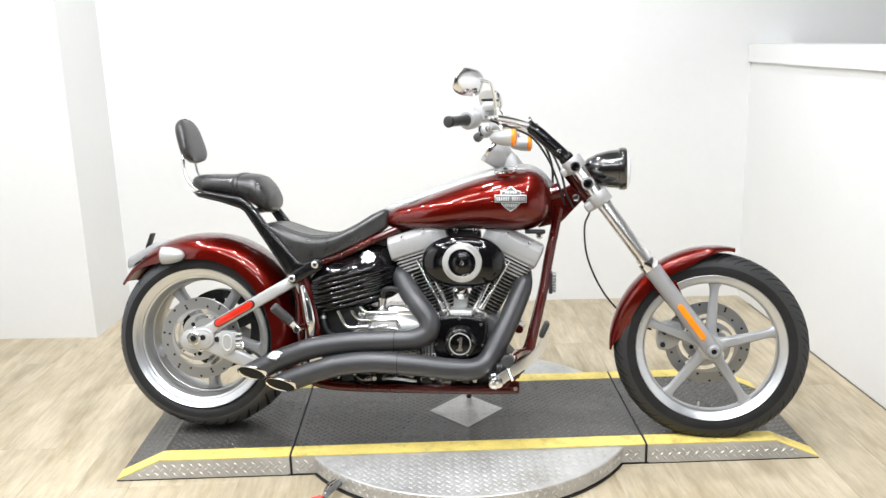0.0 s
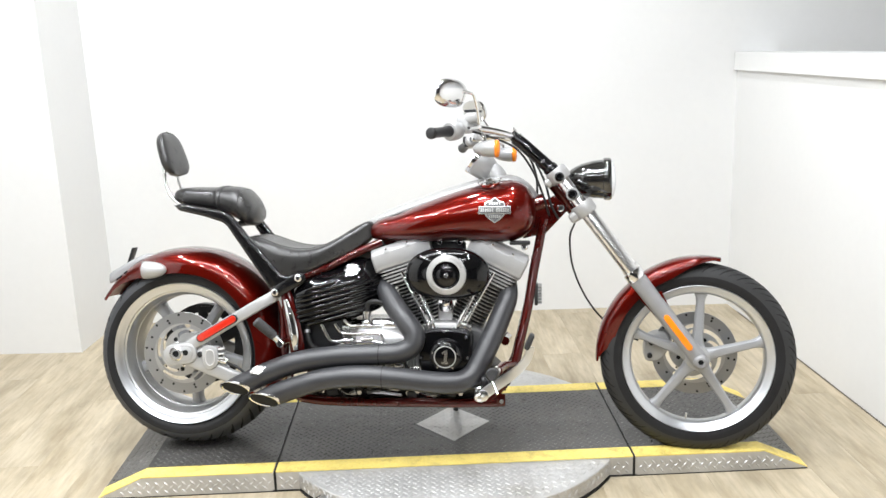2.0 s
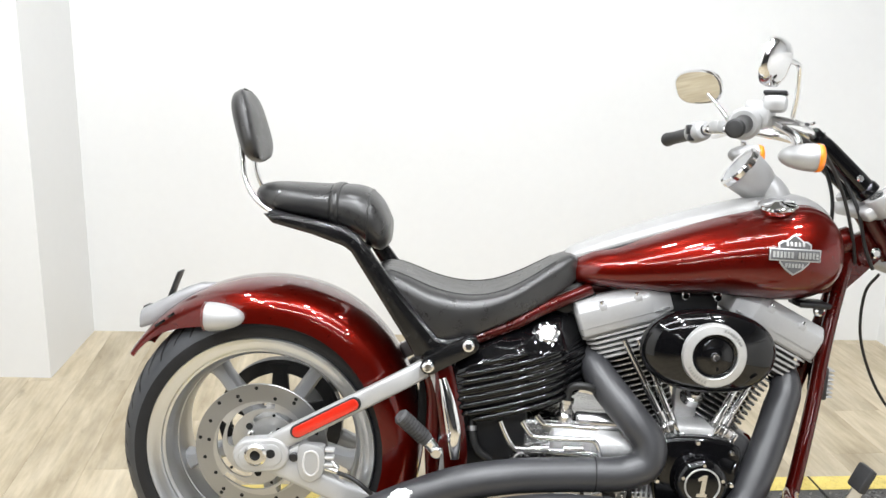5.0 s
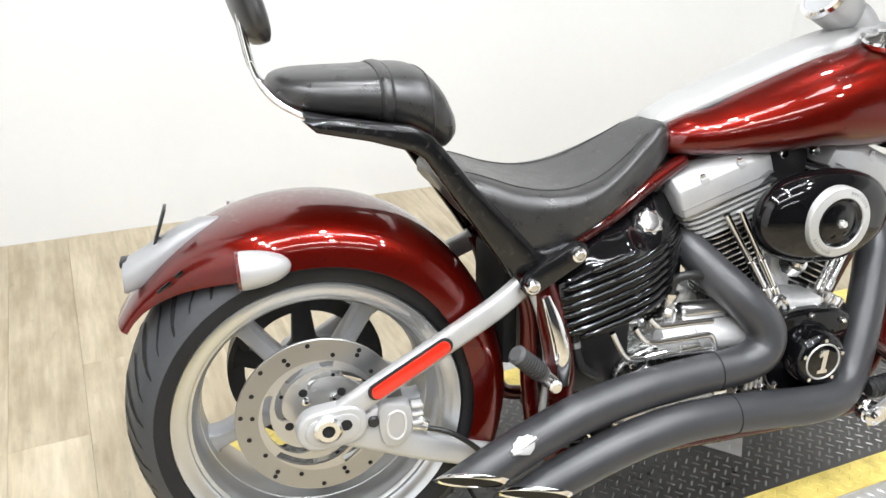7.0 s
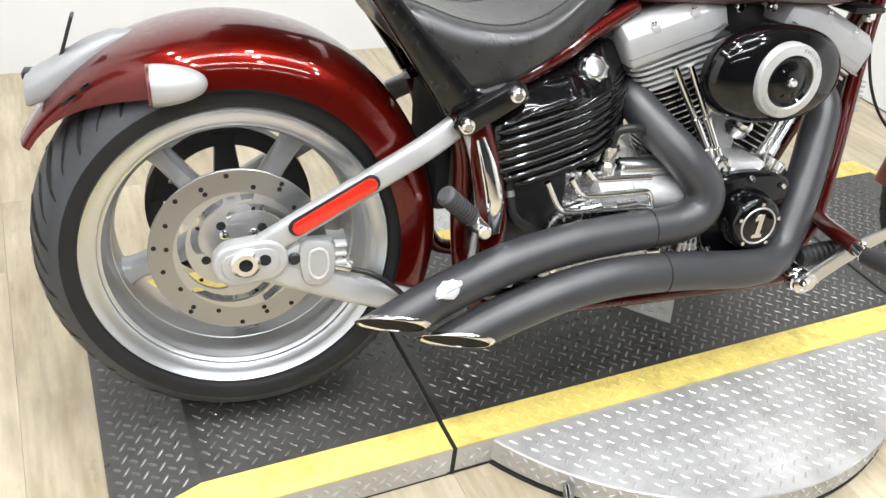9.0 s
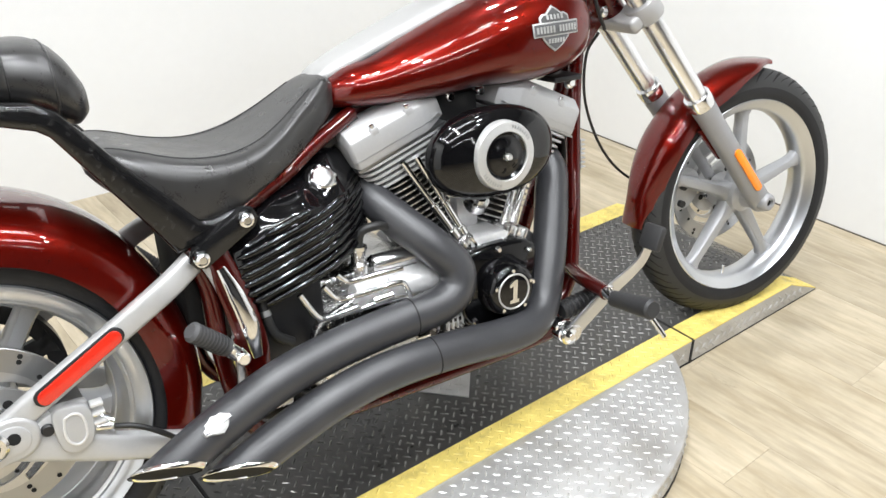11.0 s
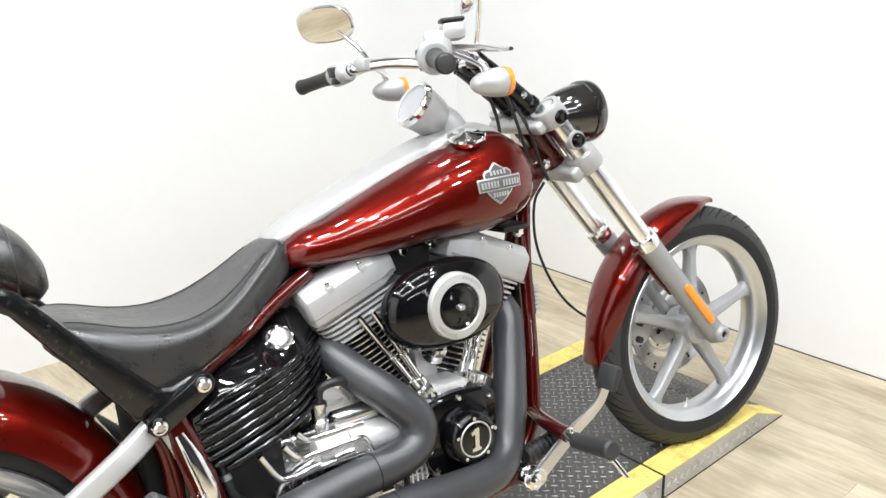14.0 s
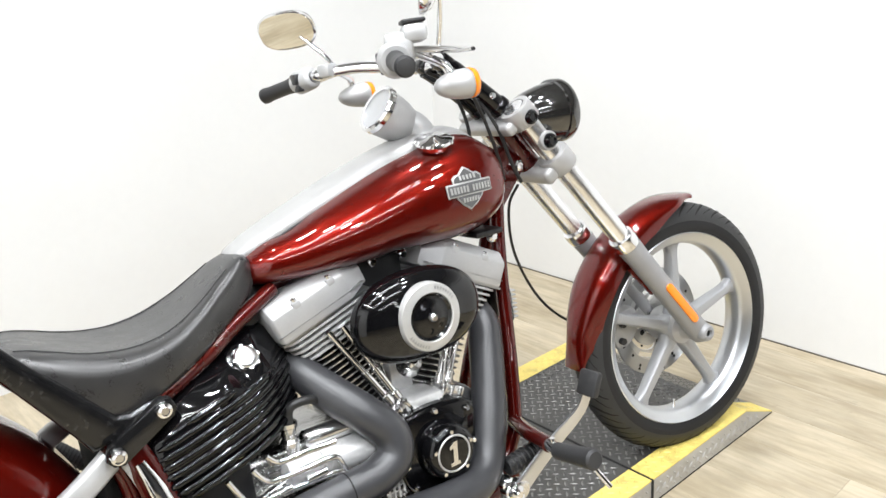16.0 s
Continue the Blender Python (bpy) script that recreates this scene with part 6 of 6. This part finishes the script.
fw = part("front_wheel", lathe([(0.2525, -0.042), (0.2500, -0.0445), (0.2475, -0.042), (0.240, -0.036), (0.232, -0.031), (0.226, -0.028), (0.222, -0.02), (0.219, 0), (0.222, 0.02), (0.226, 0.028), (0.232, 0.031), (0.2475, 0.042),
                                (0.2500, 0.0445), (0.2525, 0.042), (0.24, 0.0)], FW, Y, 96, closed=True), LIP, bike, "polished aluminium five-spoke front wheel", STEER)
tyre("tyre", 0.047, 0.249, 0.326, FW, fw, "narrow black front tyre", STEER)
tagged(part("recess_shade", tread_grooves(0.047, 0.249, 0.326, FW, 64), GROOVE, fw, "", STEER, 0), kind="stuff")
for k in range(5):
    part("spoke", spoke(FW, radians(15 + 72 * k), 0.03, 0.226, 0.040, 0.026, 0.0, 0.0, 0.045, 0.030), SPOKE, fw, "grey painted spoke", STEER)
part("hub", lathe([(0, -0.072), (0.022, -0.072), (0.026, -0.045), (0.040, -0.035), (0.044, 0), (0.045, 0.05), (0, 0.06)], FW, Y, 32), SILVER, fw, "", STEER)
rotor((FW.x, 0.066, FW.z), -1, 0.146, STEER, fw, 0.1)
part("valve", cyl(FW + V((-0.035, -0.01, -0.222)), FW + V((-0.032, -0.012, -0.195)), 0.0035, seg=8), CHROME, fw, "", STEER)
fcal = part("front_caliper", slab(curve_outline([(FW.x - 0.165, FW.z + 0.055), (FW.x - 0.105, FW.z + 0.075), (FW.x - 0.085, FW.z + 0.03), (FW.x - 0.12, FW.z - 0.02), (FW.x - 0.17, FW.z - 0.02)], 4), 0.030, 0.11, 0.010), SILVER, bike,
            "silver front brake caliper", STEER)
part("bolt", cyl(FW + V((-0.15, 0.03, 0.04)), FW + V((-0.15, 0.018, 0.04)), 0.009, seg=14), SATIN, fcal, "", STEER)
part("bolt", cyl(FW + V((-0.155, 0.03, -0.005)), FW + V((-0.155, 0.018, -0.005)), 0.009, seg=14), SATIN, fcal, "", STEER)
ff = part("front_fender", fender(FW, 78, 183, lambda u: 0.351 - 0.009 * ease(u / 0.6), lambda u: 0.062 * (0.50 + 0.50 * ease(u / 0.14)) * (1 - 0.42 * ease((u - 0.6) / 0.4)),
                                 lambda u: (0.014 + 0.044 * ease((u - 0.02) / 0.3)) * (1 - 0.85 * ease((u - 0.86) / 0.14))), RED, bike, "glossy candy-red front fender", STEER, 60)
for s in (-1, 1):
    part("fender_bracket", slab([(FW.x - 0.20, FW.z + 0.21), (FW.x - 0.125, FW.z + 0.235), (FW.x - 0.09, FW.z + 0.16), (FW.x - 0.13, FW.z + 0.13)], s * 0.062, s * 0.074, 0.002), RED, ff, "", STEER)

# headlight
HL = V((1.49, 0.0, 0.605))
head = part("headlight", lathe([(0, -0.155), (0.018, -0.150), (0.038, -0.132), (0.054, -0.100), (0.064, -0.060), (0.067, -0.032), (0.068, -0.026), (0.0725, -0.024), (0.0735, -0.018), (0.0735, -0.004), (0.070, 0.002), (0.064, 0.0)], HL,
                                (1, 0, 0.02), 48), LAMP_BLACK, bike, "gloss black bullet headlight", STEER, 50)
part("lens", lathe([(0.068, -0.002), (0.062, 0.007), (0.045, 0.014), (0.02, 0.018), (0, 0.019)], HL, (1, 0, 0.02), 40), CLEAR, head, "clear domed lens", STEER, 60)
part("bracket", tube([(1.36, 0, 0.56), (1.39, 0, 0.54), (1.42, 0, 0.545)], 0.012, 12), SILVER, head, "", STEER)

# handlebar
BAR = [(1.166, 0.0, 0.744), (1.164, 0.055, 0.746), (1.135, 0.100, 0.756), (1.070, 0.145, 0.768), (1.015, 0.180, 0.767), (0.985, 0.205, 0.762), (0.926, 0.353, 0.741)]
bars = part("handlebar", tube([(x, -y, z) for x, y, z in reversed(BAR)] + BAR[1:], 0.0127, 16, 6), CHROME, bike, "chrome pulled-back handlebar", STEER_BAR)
for s in (-1, 1):
    riser = part("riser", tube([(1.289, s * 0.038, 0.636), (1.262, s * 0.038, 0.661), (1.215, s * 0.038, 0.703), (1.188, s * 0.038, 0.727), (1.166, s * 0.038, 0.742)], [0.0225, 0.0225, 0.0225, 0.022, 0.021], 18), GLOSS, bars,
                 "gloss black riser", RISER_AT)
    part("riser_foot", lathe([(0.026, -0.004), (0.026, 0.010), (0.0235, 0.014), (0.020, 0.014)], (1.289, s * 0.038, 0.636), (-0.74, 0, 0.67), 24), GLOSS, riser, "", RISER_AT)
    for q in (0.012, -0.012):
        part("clamp_bolt", cyl((1.172 + q, s * 0.038, 0.764 - 0.9 * q), (1.169 + q, s * 0.038, 0.769 - 0.9 * q), 0.0055, seg=10), CHROME, riser, "", RISER_AT)
    part("side_bolt", lathe([(0, 0.005), (0.005, 0.005), (0.008, 0.0)], (1.262, s * 0.060, 0.664), (0.15, s, 0.1), 12), CHROME, riser, "chrome riser bolt", RISER_AT)
    part("riser_cap", box(1.166, s * 0.038, 0.746, 0.040, 0.038, 0.036, 0.010, Matrix.Rotation(radians(40), 4, "Y"), seg=3), GLOSS, riser, "", RISER_AT)
for s in (-1, 1):
    g0, g1 = V((0.966, s * 0.250, 0.755)), V((0.925, s * 0.357, 0.740))
    d = (g1 - g0).normalized()
    grip = part("grip", lathe([(0.0127, 0.0), (0.019, 0.0), (0.0185, 0.01), (0.0165, 0.03), (0.0165, 0.095), (0.0185, 0.108), (0.0185, 0.116), (0.014, 0.119), (0, 0.120)], g0, d, 24), SATIN, bars, "black rubber grip", STEER_BAR, 60)
    part("end_cap", lathe([(0.0150, 0.1165), (0.0145, 0.1205), (0.004, 0.1225), (0, 0.1225)], g0, d, 20), DARK_RUBBER, grip, "", STEER_BAR)
    w = 1.22 if s < 0 else 1.0
    sw = part("switch_housing", lathe([(0.0127, -0.060), (0.019 * w, -0.060), (0.0245 * w, -0.054), (0.0265 * w, -0.030), (0.0265 * w, -0.010), (0.022 * w, 0.0), (0.0127, 0.0)], g0, d, 24), SILVER, bars, "silver switch housing", STEER_BAR, 60)
    part("switch", box(*(g0 - d * 0.03 + V((-0.022, 0, 0.004))), 0.016, 0.030, 0.024, 0.003), SATIN, sw, "", STEER_BAR)
    part("switch", box(*(g0 - d * 0.032 + V((-0.018, 0, -0.016))), 0.016, 0.024, 0.016, 0.003), SATIN, sw, "", STEER_BAR)
    mc = g0 - d * 0.080 + V((0.026, 0, 0.012))
    res = part("lever_clamp", box(*(mc - V((0.004, 0, 0.006 if s > 0 else -0.004))), *((0.044, 0.034, 0.030) if s > 0 else (0.052, 0.060, 0.054)), 0.008, Matrix.Rotation(radians(s * 30), 4, "Z")), SILVER, bars, "silver lever clamp", STEER_BAR)
    lev = [mc + V((0.020, 0, -0.004)), mc + V((0.038, s * 0.030, -0.008)), mc + V((0.042, s * 0.090, -0.014)), mc + V((0.032, s * 0.165, -0.022)), mc + V((0.028, s * 0.200, -0.024))]
    part("lever", tube(lev, [0.008, 0.008, 0.0065, 0.0050, 0.0036], 12, 6, ratio=1.3), POLISHED, res, "polished hand lever", STEER_BAR)
    if s < 0:
        part("reservoir", box(*(mc + V((0.018, -0.022, 0.026))), 0.048, 0.046, 0.036, 0.012, Matrix.Rotation(radians(-20), 4, "Z")), SILVER, res, "silver brake reservoir", STEER_BAR)
        part("reservoir_lid", box(*(mc + V((0.018, -0.022, 0.047))), 0.046, 0.044, 0.008, 0.003, Matrix.Rotation(radians(-20), 4, "Z")), SATIN, res, "", STEER_BAR)
    stalk0 = V((1.0635, s * 0.240, 0.775))
    mid = V((0.990, -0.352, 0.864)) if s < 0 else V((0.984, 0.290, 0.879))
    nod = radians(14) if s < 0 else radians(-24)
    mir = part("mirror", loft([[mid + Matrix.Rotation(radians(s * 30 if s < 0 else 40), 3, "Z") @ Matrix.Rotation(nod, 3, "Y") @ V((
        0.020 * h, 0.073 * g * math.copysign(abs(math.cos(q)) ** 0.75, math.cos(q)) * (1 + 0.12 * math.sin(q) * 0), 0.045 * g * math.copysign(abs(math.sin(q)) ** 0.75, math.sin(q))))
        for q in [2 * math.pi * k / 40 for k in range(40)]] for h, g in ((-0.42, 0.95), (-0.35, 1.0), (-0.1, 1.0), (0.25, 0.94), (0.6, 0.76), (0.85, 0.48), (0.95, 0.2))]), CHROME, bars, "chrome teardrop mirror", STEER_BAR, 60)
    part("glass", loft([[mid + Matrix.Rotation(radians(s * 30 if s < 0 else 40), 3, "Z") @ Matrix.Rotation(nod, 3, "Y") @ V((
        0.020 * h, 0.0675 * math.copysign(abs(math.cos(q)) ** 0.75, math.cos(q)), 0.0405 * math.copysign(abs(math.sin(q)) ** 0.75, math.sin(q)))) for q in [2 * math.pi * k / 40 for k in range(40)]]
        for h in (-0.47, -0.40)]), MIRROR, mir, "mirror glass", STEER_BAR)
    part("stalk", tube([stalk0, stalk0 + V((-0.002, s * 0.02, 0.04)), stalk0 + V((-0.010, s * 0.045, 0.085)), stalk0 + V((-0.022, s * 0.062, 0.096)), mid + V((0.014, 0, 0.008))] if s < 0
                       else [stalk0, stalk0 + V((-0.02, 0.0, 0.03)), mid + V((0.035, -0.03, -0.04)), mid + V((0.018, -0.02, -0.02))], 0.0052, 12, 6), CHROME, mir, "bent chrome stalk", STEER_BAR)
    tip = V((1.043, -0.236, 0.698)) if s < 0 else V((1.060, 0.244, 0.708))
    sg = turn_signal(tip, (1, 0, 0.0), 0.92, AMBER, "front_turn_signal", bars, STEER_BAR, "silver bullet turn signal with an amber lens")
    part("stem", tube([tip + V((0.038, 0, 0.022)), tip + V((0.030, -s * 0.01, 0.042)), (1.045, s * 0.185, 0.765)], 0.009, 10), CHROME, sg, "", STEER_BAR)

# ---- cables and hoses
for pts, r in (([(1.03, -0.19, 0.758), (1.10, -0.13, 0.738), (1.17, -0.075, 0.705), (1.225, -0.045, 0.63), (1.262, -0.030, 0.54), (1.28, -0.020, 0.48)], 0.0038),
               ([(1.15, 0.03, 0.735), (1.20, 0.03, 0.70), (1.235, 0.03, 0.62), (1.24, 0.03, 0.52)], 0.0042),
               ([(1.16, -0.02, 0.735), (1.215, -0.02, 0.69), (1.262, -0.04, 0.60), (1.285, -0.045, 0.52), (1.31, -0.04, 0.47)], 0.004),
               ([(1.37, 0.05, 0.450), (1.355, 0.075, 0.40), (1.365, 0.095, 0.30), (1.405, 0.105, 0.20), (1.46, 0.11, 0.12), (1.53, 0.11, 0.06), (1.60, 0.10, 0.03)], 0.0035)):
    part("cable", tube(pts, r, 10, 8), CABLE, bike, "black control cable")
part("neck_bolt", lathe([(0, 0.014), (0.007, 0.014), (0.012, 0.010), (0.014, 0.0)], (1.318, -0.020, 0.505), -Y, 18), CHROME, frame_part, "chrome neck bolt")

# ---------------------------------------------------------------- floor
base = tagged(mesh_object("floor", box(0, -0.1, -0.06, 8.6, 10.4, 0.1), OAK, 0), "light oak plank floor", "floor", kind="structure")
PLANK_W = 0.182
plank_meshes = {}


def plank_mesh(length):
    key = round(length, 3)
    if key not in plank_meshes:
        bm = box(0, 0, -0.005, PLANK_W - 0.0005, length - 0.0005, 0.0098)
        es = [e for e in bm.edges if all(v.co.z > -0.002 for v in e.verts)]
        bmesh.ops.bevel(bm, geom=es, offset=0.0003, segments=1, affect="EDGES")
        me = bpy.data.meshes.new("plank")
        bm.to_mesh(me)
        bm.free()
        me.materials.append(OAK)
        plank_meshes[key] = me
    return plank_meshes[key]


rng = random.Random(4)
for i in range(24):
    x = -1.48 + PLANK_W * (i + 0.5)
    y, end = -3.2 - rng.choice((0.0, 0.3, 0.6, 0.9)), 4.95
    while y < end:
        ob = new("plank", plank_mesh(1.22))
        ob.location = (x, y + 0.61, 0.0)
        ob.parent = base
        y += 1.22
